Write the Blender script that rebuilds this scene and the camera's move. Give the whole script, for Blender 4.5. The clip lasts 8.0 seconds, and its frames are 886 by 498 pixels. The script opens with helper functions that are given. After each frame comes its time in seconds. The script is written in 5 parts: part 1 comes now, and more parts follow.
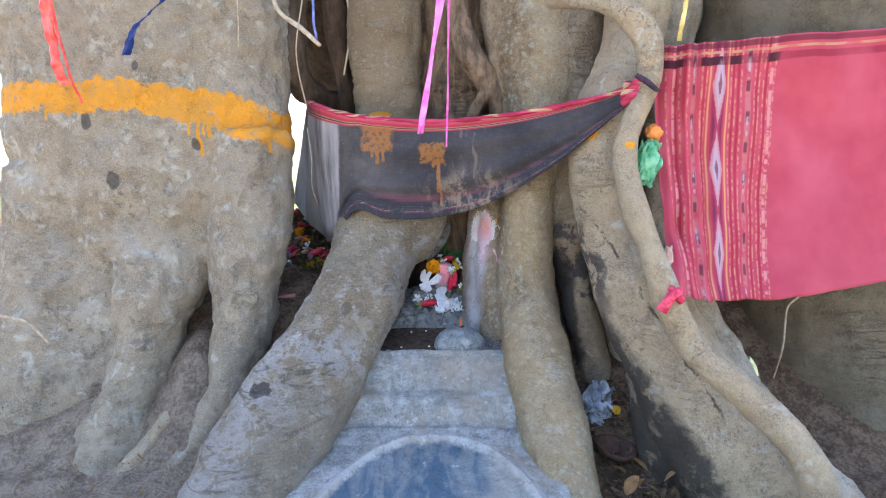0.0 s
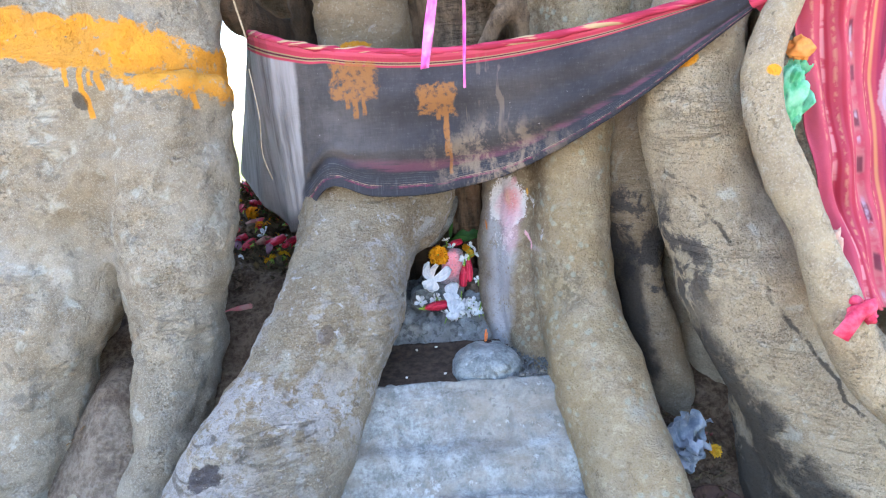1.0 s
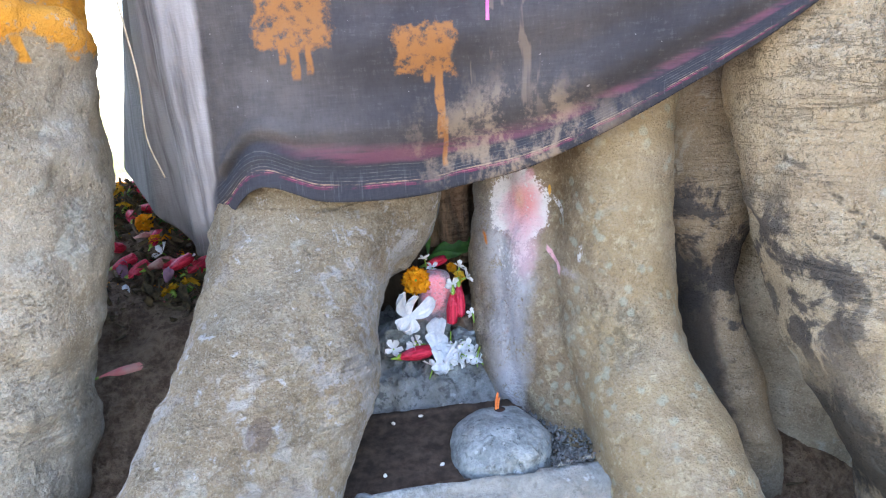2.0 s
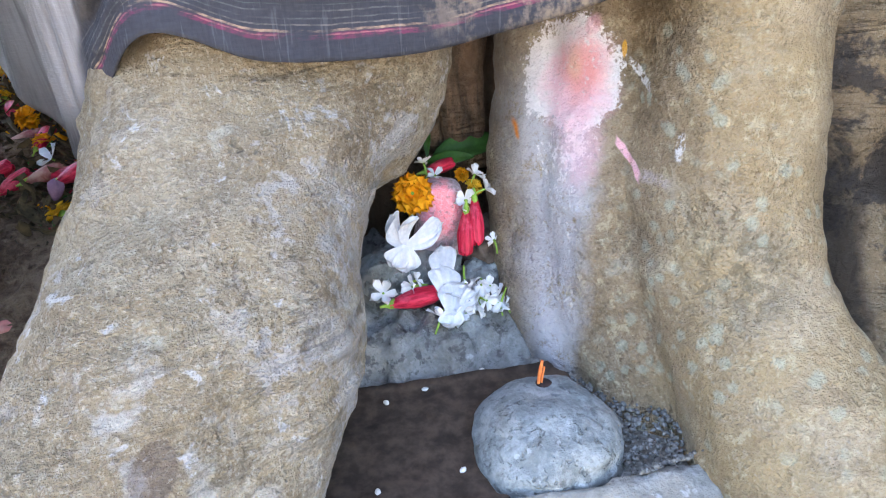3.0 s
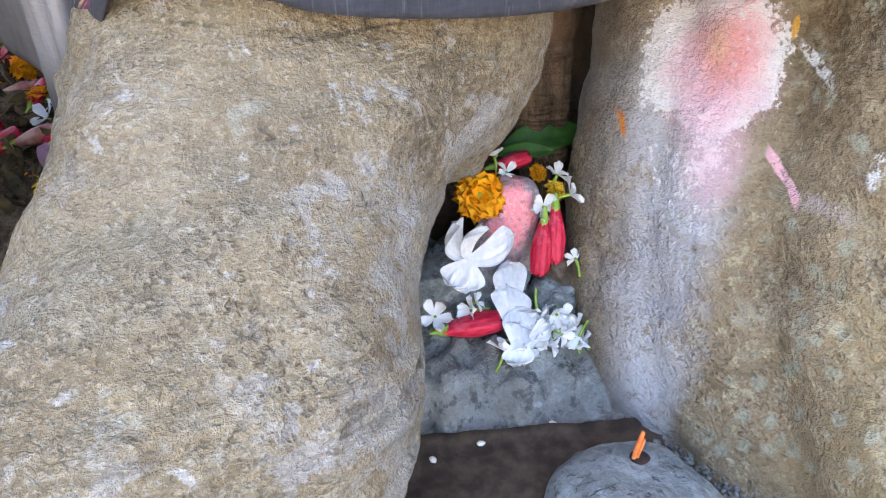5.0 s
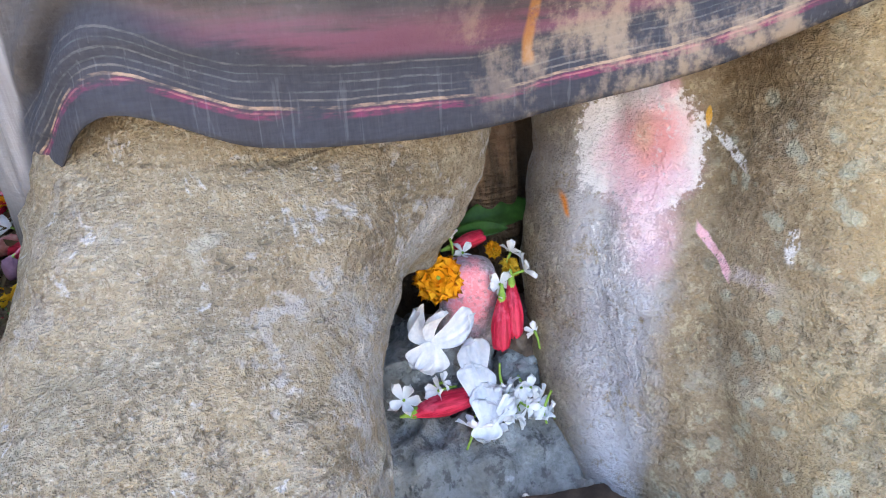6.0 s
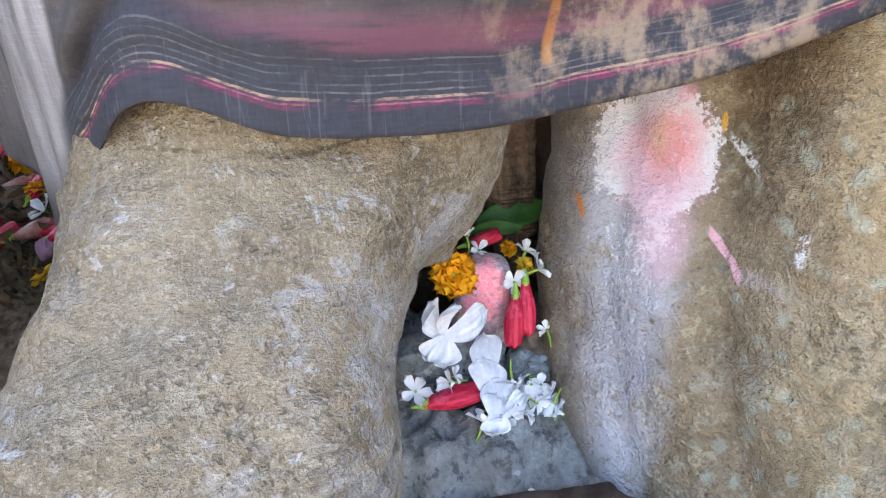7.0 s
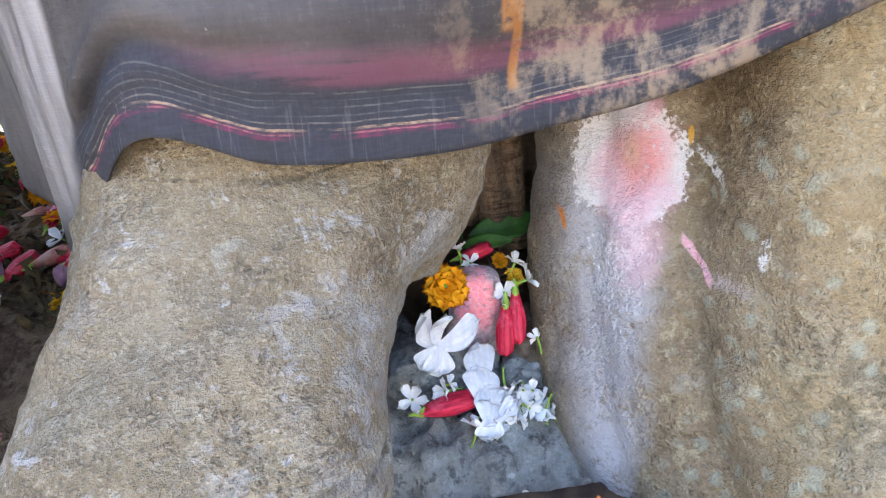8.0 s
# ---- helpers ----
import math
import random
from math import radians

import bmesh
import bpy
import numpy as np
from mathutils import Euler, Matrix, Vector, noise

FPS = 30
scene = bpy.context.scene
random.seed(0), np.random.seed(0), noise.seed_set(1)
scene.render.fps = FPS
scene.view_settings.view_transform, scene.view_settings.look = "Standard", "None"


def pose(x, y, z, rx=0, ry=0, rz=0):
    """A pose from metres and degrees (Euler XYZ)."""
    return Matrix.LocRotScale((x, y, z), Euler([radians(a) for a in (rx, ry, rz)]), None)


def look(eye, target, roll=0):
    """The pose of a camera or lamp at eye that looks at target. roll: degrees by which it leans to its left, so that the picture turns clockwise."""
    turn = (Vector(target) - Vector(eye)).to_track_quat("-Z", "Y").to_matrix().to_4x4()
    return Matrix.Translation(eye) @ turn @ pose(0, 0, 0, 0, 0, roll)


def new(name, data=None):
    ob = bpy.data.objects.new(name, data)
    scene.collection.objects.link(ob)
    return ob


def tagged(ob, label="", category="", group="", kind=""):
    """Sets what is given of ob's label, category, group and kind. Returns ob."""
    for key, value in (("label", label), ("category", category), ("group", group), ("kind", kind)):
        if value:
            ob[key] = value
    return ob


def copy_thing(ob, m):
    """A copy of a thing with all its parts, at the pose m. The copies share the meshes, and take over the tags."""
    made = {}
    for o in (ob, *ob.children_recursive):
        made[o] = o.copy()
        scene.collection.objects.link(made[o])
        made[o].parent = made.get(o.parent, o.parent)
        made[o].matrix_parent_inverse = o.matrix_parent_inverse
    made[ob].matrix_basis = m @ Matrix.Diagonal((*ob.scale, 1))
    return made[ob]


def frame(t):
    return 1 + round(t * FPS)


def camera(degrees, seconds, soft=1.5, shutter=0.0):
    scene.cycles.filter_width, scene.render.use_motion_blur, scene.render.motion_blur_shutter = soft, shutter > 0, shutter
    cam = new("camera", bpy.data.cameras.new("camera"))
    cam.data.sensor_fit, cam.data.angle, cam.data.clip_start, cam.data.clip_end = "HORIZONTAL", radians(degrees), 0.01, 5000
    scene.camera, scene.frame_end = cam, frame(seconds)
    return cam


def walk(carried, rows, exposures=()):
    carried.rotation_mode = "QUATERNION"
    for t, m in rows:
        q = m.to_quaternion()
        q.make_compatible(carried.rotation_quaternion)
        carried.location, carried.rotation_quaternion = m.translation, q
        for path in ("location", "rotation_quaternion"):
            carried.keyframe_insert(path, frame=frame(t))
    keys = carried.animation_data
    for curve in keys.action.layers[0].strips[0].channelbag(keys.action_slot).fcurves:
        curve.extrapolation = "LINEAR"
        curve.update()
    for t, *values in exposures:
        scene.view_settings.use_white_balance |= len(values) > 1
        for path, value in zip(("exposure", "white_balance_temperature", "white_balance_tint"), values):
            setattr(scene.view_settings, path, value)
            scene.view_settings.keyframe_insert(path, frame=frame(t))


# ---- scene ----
cam = camera(70.1, 8.0, soft=1.15)
PATH = [
    (0, (0.112, 0.053, 0.884), (0.018, 2.03, 0.595), -0.8),
    (0.5, (0.052, 0.363, 0.89), (0.02, 2.335, 0.554), -3.7),
    (1, (-0.019, 0.627, 0.886), (-0.007, 2.576, 0.436), -3.4),
    (1.2, (-0.02, 0.734, 0.892), (0.041, 2.686, 0.459), -4.4),
    (2.3, (-0.121, 1.199, 0.82), (0.138, 3.095, 0.236), -2.6),
    (2.5, (-0.109, 1.265, 0.809), (0.123, 3.135, 0.137), -2.4),
    (2.6, (-0.1, 1.297, 0.805), (0.095, 3.161, 0.106), -3.0),
    (3, (-0.101, 1.42, 0.746), (0.179, 3.249, -0.013), -3.5),
    (3.5, (-0.13, 1.502, 0.701), (0.042, 3.316, -0.123), -3.0),
    (4, (-0.134, 1.539, 0.69), (0.022, 3.307, -0.231), -1.4),
    (4.5, (-0.131, 1.589, 0.695), (0.046, 3.35, -0.238), -0.5),
    (5, (-0.126, 1.581, 0.728), (0.089, 3.385, -0.109), -0.1),
    (5.2, (-0.119, 1.583, 0.742), (0.123, 3.407, -0.04), -1.3),
    (6.3, (-0.111, 1.556, 0.778), (0.197, 3.408, 0.087), -3.6),
    (6.5, (-0.11, 1.548, 0.779), (0.143, 3.415, 0.108), -2.6),
    (7, (-0.113, 1.553, 0.77), (0.138, 3.413, 0.078), -2.0),
    (7.5, (-0.11, 1.548, 0.773), (0.165, 3.397, 0.061), -3.2),
    (8, (-0.091, 1.519, 0.78), (0.114, 3.4, 0.132), -4.3),
]

walk(cam, [(t, look(eye, target, roll)) for t, eye, target, roll in PATH], exposures=[(0, 2.96, 6470, 13), (0.5, 3.44, 6370, 11), (1, 3.47, 6370, 11), (2.5, 3.77, 6770, 13), (3, 3.85, 6920, 13), (3.5, 3.84, 7120, 14), (4.5, 3.79, 7270, 14), (5, 3.82, 7270, 14), (6.5, 3.82, 7030, 14), (7.5, 3.62, 7230, 14), (8, 3.69, 7080, 14)])

# ---- light ----
SUN_ELEVATION, SUN_TURN = radians(74), radians(-4)
world = bpy.data.worlds.new("world")
scene.world = world
world.use_nodes = True
_wn = world.node_tree
sky = _wn.nodes.new("ShaderNodeTexSky")
sky.sky_type, sky.sun_disc = "NISHITA", False
sky.sun_elevation, sky.sun_rotation = SUN_ELEVATION, SUN_TURN
_bg = [n for n in _wn.nodes if n.type == "BACKGROUND"][0]
_bg.inputs["Strength"].default_value = 0.10
_wn.links.new(sky.outputs[0], _bg.inputs["Color"])
sun = new("sun", bpy.data.lights.new("sun", "SUN"))
sun.data.energy, sun.data.angle, sun.data.color = 4.6, radians(0.53), (1.0, 0.95, 0.88)
sun.matrix_world = look((0, 0, 10), (-math.sin(SUN_TURN) * math.cos(SUN_ELEVATION), -math.cos(SUN_TURN) * math.cos(SUN_ELEVATION), 10 - math.sin(SUN_ELEVATION)))


# ---- node helpers ----
class Sock:
    """A node socket with arithmetic."""

    def __init__(self, nt, s):
        self.nt, self.s = nt, s

    def op(self, kind, other=None, swap=False, clamp=False):
        n = self.nt.nodes.new("ShaderNodeMath")
        n.operation, n.use_clamp = kind, clamp
        a, b = (1, 0) if swap else (0, 1)
        self.nt.links.new(self.s, n.inputs[a])
        if isinstance(other, Sock):
            self.nt.links.new(other.s, n.inputs[b])
        elif other is not None:
            n.inputs[b].default_value = other
        return Sock(self.nt, n.outputs[0])

    def __add__(self, o): return self.op("ADD", o)
    def __radd__(self, o): return self.op("ADD", o)
    def __sub__(self, o): return self.op("SUBTRACT", o)
    def __rsub__(self, o): return self.op("SUBTRACT", o, True)
    def __mul__(self, o): return self.op("MULTIPLY", o)
    def __rmul__(self, o): return self.op("MULTIPLY", o)
    def __truediv__(self, o): return self.op("DIVIDE", o)
    def absolute(self): return self.op("ABSOLUTE")
    def least(self, o): return self.op("MINIMUM", o)
    def most(self, o): return self.op("MAXIMUM", o)
    def power(self, o): return self.op("POWER", o)

    def step(self, lo, hi):
        """0 below lo, 1 above hi (or the other way round), smooth between."""
        n = self.nt.nodes.new("ShaderNodeMapRange")
        n.interpolation_type = "SMOOTHSTEP"
        flip = lo > hi
        n.inputs[1].default_value, n.inputs[2].default_value = min(lo, hi), max(lo, hi)
        n.inputs[3].default_value, n.inputs[4].default_value = (1, 0) if flip else (0, 1)
        self.nt.links.new(self.s, n.inputs[0])
        return Sock(self.nt, n.outputs[0])


class Mat:
    """A principled material under construction."""

    def __init__(self, name, rough=0.8):
        self.m = bpy.data.materials.new(name)
        self.m.use_nodes = True
        self.nt = self.m.node_tree
        self.p = self.nt.nodes["Principled BSDF"]
        self.p.inputs["Roughness"].default_value = rough
        self.p.inputs["Specular IOR Level"].default_value = 0.3
        g = self.nt.nodes.new("ShaderNodeNewGeometry")
        self.pos = g.outputs["Position"]
        sep = self.nt.nodes.new("ShaderNodeSeparateXYZ")
        self.nt.links.new(self.pos, sep.inputs[0])
        self.x, self.y, self.z = (Sock(self.nt, o) for o in sep.outputs)
        self.island = Sock(self.nt, g.outputs["Random Per Island"])

    def uv(self):
        n = self.nt.nodes.new("ShaderNodeUVMap")
        sep = self.nt.nodes.new("ShaderNodeSeparateXYZ")
        self.nt.links.new(n.outputs[0], sep.inputs[0])
        return Sock(self.nt, sep.outputs[0]), Sock(self.nt, sep.outputs[1])

    def local(self):
        n = self.nt.nodes.new("ShaderNodeTexCoord")
        return n.outputs["Object"]

    def tint(self):
        n = self.nt.nodes.new("ShaderNodeObjectInfo")
        return Sock(self.nt, n.outputs["Random"])

    def scaled(self, s, vec=None):
        n = self.nt.nodes.new("ShaderNodeVectorMath")
        n.operation = "MULTIPLY"
        self.nt.links.new(vec or self.pos, n.inputs[0])
        n.inputs[1].default_value = s
        return n.outputs[0]

    def noise(self, scale, detail=4, rough=0.55, vec=None, stretch=None, warp=0.0):
        n = self.nt.nodes.new("ShaderNodeTexNoise")
        v = vec or self.pos
        if stretch:
            v = self.scaled(stretch, v)
        self.nt.links.new(v, n.inputs["Vector"])
        n.inputs["Scale"].default_value, n.inputs["Detail"].default_value = scale, detail
        n.inputs["Roughness"].default_value, n.inputs["Distortion"].default_value = rough, warp
        return Sock(self.nt, n.outputs[0])

    def cells(self, scale, vec=None, feature="F1", stretch=None):
        n = self.nt.nodes.new("ShaderNodeTexVoronoi")
        n.feature = feature
        v = vec or self.pos
        if stretch:
            v = self.scaled(stretch, v)
        self.nt.links.new(v, n.inputs["Vector"])
        n.inputs["Scale"].default_value = scale
        return Sock(self.nt, n.outputs["Distance"])

    def mix(self, f, a, b):
        n = self.nt.nodes.new("ShaderNodeMix")
        n.data_type = "RGBA"
        for i, v in ((0, f), (6, a), (7, b)):
            if isinstance(v, Sock):
                self.nt.links.new(v.s, n.inputs[i])
            elif isinstance(v, (int, float)):
                n.inputs[i].default_value = v
            else:
                n.inputs[i].default_value = (*v, 1)
        return Sock(self.nt, n.outputs[2])

    def warped(self, scale, amount):
        """The position, pushed about by noise."""
        n = self.nt.nodes.new("ShaderNodeTexNoise")
        self.nt.links.new(self.pos, n.inputs["Vector"])
        n.inputs["Scale"].default_value, n.inputs["Detail"].default_value = scale, 3
        a = self.nt.nodes.new("ShaderNodeVectorMath")
        a.operation = "MULTIPLY_ADD"
        self.nt.links.new(n.outputs["Color"], a.inputs[0])
        a.inputs[1].default_value = (amount, amount, amount)
        self.nt.links.new(self.pos, a.inputs[2])
        return a.outputs[0]

    def color(self, c):
        if isinstance(c, Sock):
            self.nt.links.new(c.s, self.p.inputs["Base Color"])
        else:
            self.p.inputs["Base Color"].default_value = (*c, 1)
        return self

    def roughness(self, r):
        self.nt.links.new(r.s, self.p.inputs["Roughness"])
        return self

    def bump(self, h, distance=0.01, strength=1.0):
        n = self.nt.nodes.new("ShaderNodeBump")
        n.inputs["Strength"].default_value, n.inputs["Distance"].default_value = strength, distance
        self.nt.links.new(h.s, n.inputs["Height"])
        self.nt.links.new(n.outputs[0], self.p.inputs["Normal"])
        return self

    def translucent(self, amount, color):
        t = self.nt.nodes.new("ShaderNodeBsdfTranslucent")
        mx = self.nt.nodes.new("ShaderNodeMixShader")
        out = [n for n in self.nt.nodes if n.type == "OUTPUT_MATERIAL"][0]
        if isinstance(color, Sock):
            self.nt.links.new(color.s, t.inputs[0])
        else:
            t.inputs[0].default_value = (*color, 1)
        mx.inputs[0].default_value = amount
        self.nt.links.new(self.p.outputs[0], mx.inputs[1])
        self.nt.links.new(t.outputs[0], mx.inputs[2])
        self.nt.links.new(mx.outputs[0], out.inputs[0])
        return self


# ---- mesh helpers ----
_rng = np.random.RandomState(7)
_table = _rng.rand(4096)


def vnoise(p, seed=0):
    """Value noise in [-1, 1] at the rows of p."""
    q = np.floor(p).astype(np.int64)
    f = p - q
    f = f * f * (3 - 2 * f)
    total = np.zeros(len(p))
    for i in (0, 1):
        for j in (0, 1):
            for k in (0, 1):
                h = (q[:, 0] + i) * 73856093 ^ (q[:, 1] + j) * 19349663 ^ (q[:, 2] + k) * 83492791 ^ (seed * 2654435)
                w = np.where(i, f[:, 0], 1 - f[:, 0]) * np.where(j, f[:, 1], 1 - f[:, 1]) * np.where(k, f[:, 2], 1 - f[:, 2])
                total += w * _table[h & 4095]
    return total * 2 - 1


def fbm(p, octaves=4, seed=0):
    total, amp = np.zeros(len(p)), 1.0
    for o in range(octaves):
        total += amp * vnoise(p * 2 ** o + 17.3 * o, seed + o)
        amp *= 0.5
    return total


def spline(rows, n):
    """n points along a smooth curve through the rows (Catmull-Rom)."""
    r = np.array(rows, float)
    r = np.vstack([2 * r[0] - r[1], r, 2 * r[-1] - r[-2]])
    out = []
    for s in np.linspace(0, len(rows) - 1 - 1e-9, n):
        i = int(s)
        t = s - i
        a, b, c, d = r[i:i + 4]
        out.append(0.5 * (2 * b + (c - a) * t + (2 * a - 5 * b + 4 * c - d) * t * t + (3 * b - a - 3 * c + d) * t ** 3))
    return np.array(out)


def tube_data(rows, n=60, ring=28, front=(0, -1, 0), close=True, square=1.0):
    """Vertices and faces of a tube; rows x, y, z, half width, half depth."""
    c = spline([tuple(r) + ((r[3],) if len(r) == 4 else ()) for r in rows], n)
    t = np.gradient(c[:, :3], axis=0)
    t /= np.linalg.norm(t, axis=1)[:, None]
    f = np.array(front, float)
    nrm = f - t * (t @ f)[:, None]
    nrm /= np.linalg.norm(nrm, axis=1)[:, None]
    side = np.cross(t, nrm)
    th = np.linspace(0, 2 * np.pi, ring, endpoint=False)
    a, b = np.maximum(c[:, 3], 1e-4), np.maximum(c[:, 4], 1e-4)
    cs, sn = (np.sign(w) * np.abs(w) ** square for w in (np.cos(th), np.sin(th)))
    v = c[:, None, :3] + side[:, None] * (a[:, None] * cs)[..., None] + nrm[:, None] * (b[:, None] * sn)[..., None]
    verts = [tuple(p) for p in v.reshape(-1, 3)]
    faces = []
    for i in range(n - 1):
        for j in range(ring):
            k = (j + 1) % ring
            faces.append((i * ring + j, i * ring + k, (i + 1) * ring + k, (i + 1) * ring + j))
    if close:
        faces.append(tuple(range(ring - 1, -1, -1)))
        faces.append(tuple((n - 1) * ring + j for j in range(ring)))
    return verts, faces


def joined(*datas):
    verts, faces = [], []
    for v, f in datas:
        o = len(verts)
        verts += list(v)
        faces += [tuple(i + o for i in q) for q in f]
    return verts, faces


def mesh_of(name, data, material=None, smooth=True, uvs=None):
    me = bpy.data.meshes.new(name)
    me.from_pydata(data[0], [], data[1])
    me.validate()
    me.update()
    if material:
        me.materials.append(material)
    if smooth:
        me.polygons.foreach_set("use_smooth", [True] * len(me.polygons))
    if uvs is not None:
        layer = me.uv_layers.new(name="UVMap")
        idx = np.zeros(len(me.loops), int)
        me.loops.foreach_get("vertex_index", idx)
        layer.data.foreach_set("uv", np.array(uvs)[idx].ravel())
    return me


def part(name, data, material, parent=None, label="", smooth=True, uvs=None):
    """One mesh object, under a thing or a part."""
    me = data if isinstance(data, bpy.types.Mesh) else mesh_of(name, data, material, smooth, uvs)
    ob = new(name, me)
    if parent:
        ob.parent = parent
    return tagged(ob, label)


def empty(name, label, category, m=None, group="", kind=""):
    ob = new(name)
    ob.empty_display_size = 0.05
    if m is not None:
        ob.matrix_world = m
    return tagged(ob, label, category, group, kind)


def grid_data(fn, nu, nv, wrap=False):
    """A sheet fn(u, v) over nu x nv points, with its uvs."""
    verts, faces, uvs = [], [], []
    for i in range(nu):
        for j in range(nv):
            u, v = i / (nu - 1), j / (nv - 1)
            verts.append(tuple(fn(u, v)))
            uvs.append((u, v))
    for i in range(nu - 1):
        for j in range(nv - 1):
            faces.append((i * nv + j, (i + 1) * nv + j, (i + 1) * nv + j + 1, i * nv + j + 1))
    return (verts, faces), uvs


def fused(name, datas, material, parent, voxel=0.008, relief=1.0, rounds=6, label="", wrinkle=1.0, seed=0):
    """Tubes grown into one body, with knobs, wrinkles and pits in its surface."""
    me = mesh_of(name, joined(*datas))
    tmp = new(name, me)
    mod = tmp.modifiers.new("grow", "REMESH")
    mod.mode, mod.voxel_size = "VOXEL", voxel
    sm = tmp.modifiers.new("soften", "SMOOTH")
    sm.factor, sm.iterations = 0.5, rounds
    dg = bpy.context.evaluated_depsgraph_get()
    dg.update()
    out = bpy.data.meshes.new_from_object(tmp.evaluated_get(dg))
    bpy.data.objects.remove(tmp)
    out.name = name
    n = len(out.vertices)
    co, no = np.zeros(n * 3), np.zeros(n * 3)
    out.vertices.foreach_get("co", co)
    out.vertices.foreach_get("normal", no)
    co, no = co.reshape(-1, 3), no.reshape(-1, 3)
    h = 0.011 * fbm(co * 6, 3, seed) + 0.0045 * fbm(co * 22, 3, seed + 5)
    h += 0.0013 * wrinkle * fbm(co * np.array((9, 9, 70)) + 0.6 * fbm(co * 8, 2)[:, None], 2, seed + 9)
    pits = fbm(co * 45, 2, seed + 3)
    h -= 0.003 * np.clip(pits - 0.45, 0, 1) * 2
    co = co + no * (h * relief)[:, None]
    out.vertices.foreach_set("co", co.ravel())
    out.update()
    out.polygons.foreach_set("use_smooth", [True] * len(out.polygons))
    out.materials.clear()
    out.materials.append(material)
    ob = new(name, out)
    ob.parent = parent
    return tagged(ob, label)


# ---- materials ----
def bark(name, paint=None, pale=0.5, warm=0.0, cracked=0.35, tone=None, flaky=0.0):
    """Grey banyan bark with lichen, pits and cross wrinkles. paint(m, colour) adds what was smeared on it."""
    m = Mat(name, 0.86)
    big, mid, fine = m.noise(4.5, 3), m.noise(19, 5, 0.62, warp=0.3), m.noise(120, 4, 0.7)
    grit = m.noise(300, 3, 0.75)
    wrinkle = m.noise(8, 5, 0.65, stretch=(1.0, 1.0, 7.0), warp=0.6)
    rough_patch = m.noise(6, 4, 0.6).step(0.42, 0.60)
    dark = (0.225 + 0.03 * warm, 0.186, 0.132 - 0.012 * warm)
    light = (0.375 + 0.04 * warm, 0.312, 0.222 - 0.05 * warm)
    c = m.mix((0.55 * mid + 0.3 * fine + 0.15 * wrinkle).step(0.36, 0.62), dark, light)
    c = m.mix(big.step(0.48, 0.66) * 0.55, c, (0.26 + 0.05 * warm, 0.200, 0.125))
    c = m.mix(big.step(0.48, 0.32) * 0.5, c, (0.41, 0.375, 0.31))
    streak = m.noise(11, 4, 0.6, stretch=(1, 1, 0.22)).step(0.52, 0.66)
    c = m.mix(streak * 0.35, c, (0.20, 0.155, 0.105))
    flakes = m.noise(38, 5, 0.72, stretch=(1.0, 1.0, 4.0), warp=0.6)
    flake = flakes.step(0.54, 0.60) - flakes.step(0.60, 0.70) * 0.6
    c = m.mix(flake * (0.05 * flaky) * (0.3 + 0.7 * rough_patch), c, (0.13, 0.102, 0.07))
    c = m.mix(flakes.step(0.44, 0.36) * (0.03 * flaky), c, (0.44, 0.385, 0.30))
    if tone:
        c = m.mix(0.45, c, tone)
    mottle = 0.6 * m.noise(12, 5, 0.7, warp=0.5) + 0.4 * m.noise(42, 4, 0.7, warp=0.3)
    c = m.mix(mottle.step(0.53, 0.62) * 0.38, c, (0.47, 0.415, 0.315))
    c = m.mix(mottle.step(0.47, 0.39) * 0.40, c, (0.175, 0.137, 0.092))
    pits = (0.75 * m.noise(190, 3, 0.6, warp=0.3) + 0.25 * mid).step(0.45, 0.38) * (0.25 + 0.75 * rough_patch) * (1.0 + 0.7 * flaky)
    c = m.mix(pits * 0.38, c, (0.11, 0.088, 0.062))
    c = m.mix(grit.step(0.50, 0.64) * (0.10 + 0.22 * rough_patch), c, (0.17, 0.138, 0.096))
    c = m.mix(grit.step(0.47, 0.37) * 0.36, c, (0.53, 0.475, 0.39))
    lichen = m.noise(16, 5, 0.65, warp=0.4).step(0.60 - 0.06 * pale, 0.70 - 0.05 * pale) * 0.5
    c = m.mix(lichen, c, (0.49, 0.485, 0.42))
    specks = m.noise(60, 3, 0.6, warp=0.3).step(0.63, 0.68) * m.noise(5, 2).step(0.5, 0.6)
    c = m.mix(specks * 0.5, c, (0.09, 0.075, 0.055))
    cracks = m.noise(9, 6, 0.7, stretch=(0.6, 0.6, 6.0), warp=0.8)
    crack = (cracks - 0.5).absolute().step(0.011, 0.0) * m.noise(4, 2).step(0.5, 0.62)
    splits = m.noise(7, 5, 0.7, stretch=(1.6, 1.6, 0.35), warp=0.5)
    split = (splits - 0.5).absolute().step(0.008, 0.0) * m.noise(3.2, 2).step(0.54, 0.66)
    c = m.mix((crack * cracked).most(split * min(0.6, 1.7 * cracked)), c, (0.06, 0.05, 0.04))
    if paint:
        c = paint(m, c)
    if flaky:
        plates = m.cells(120, m.warped(38, 0.05), "DISTANCE_TO_EDGE", (0.45, 0.45, 1.5))
        seams = plates.step(0.10, 0.015)
        where = (0.15 + 0.85 * (m.x + (m.noise(6, 3) - 0.5) * 0.35).step(-0.20, -0.36)) * m.noise(10, 4).step(0.36, 0.55)
        c = m.mix(seams * where * (0.20 * flaky) * m.noise(60, 3, 0.7).step(0.40, 0.56), c, (0.10, 0.078, 0.055))
        scurf = 0.5 * m.noise(75, 4, 0.75, stretch=(1, 1, 1.8), warp=0.4) + 0.5 * m.noise(170, 3, 0.75)
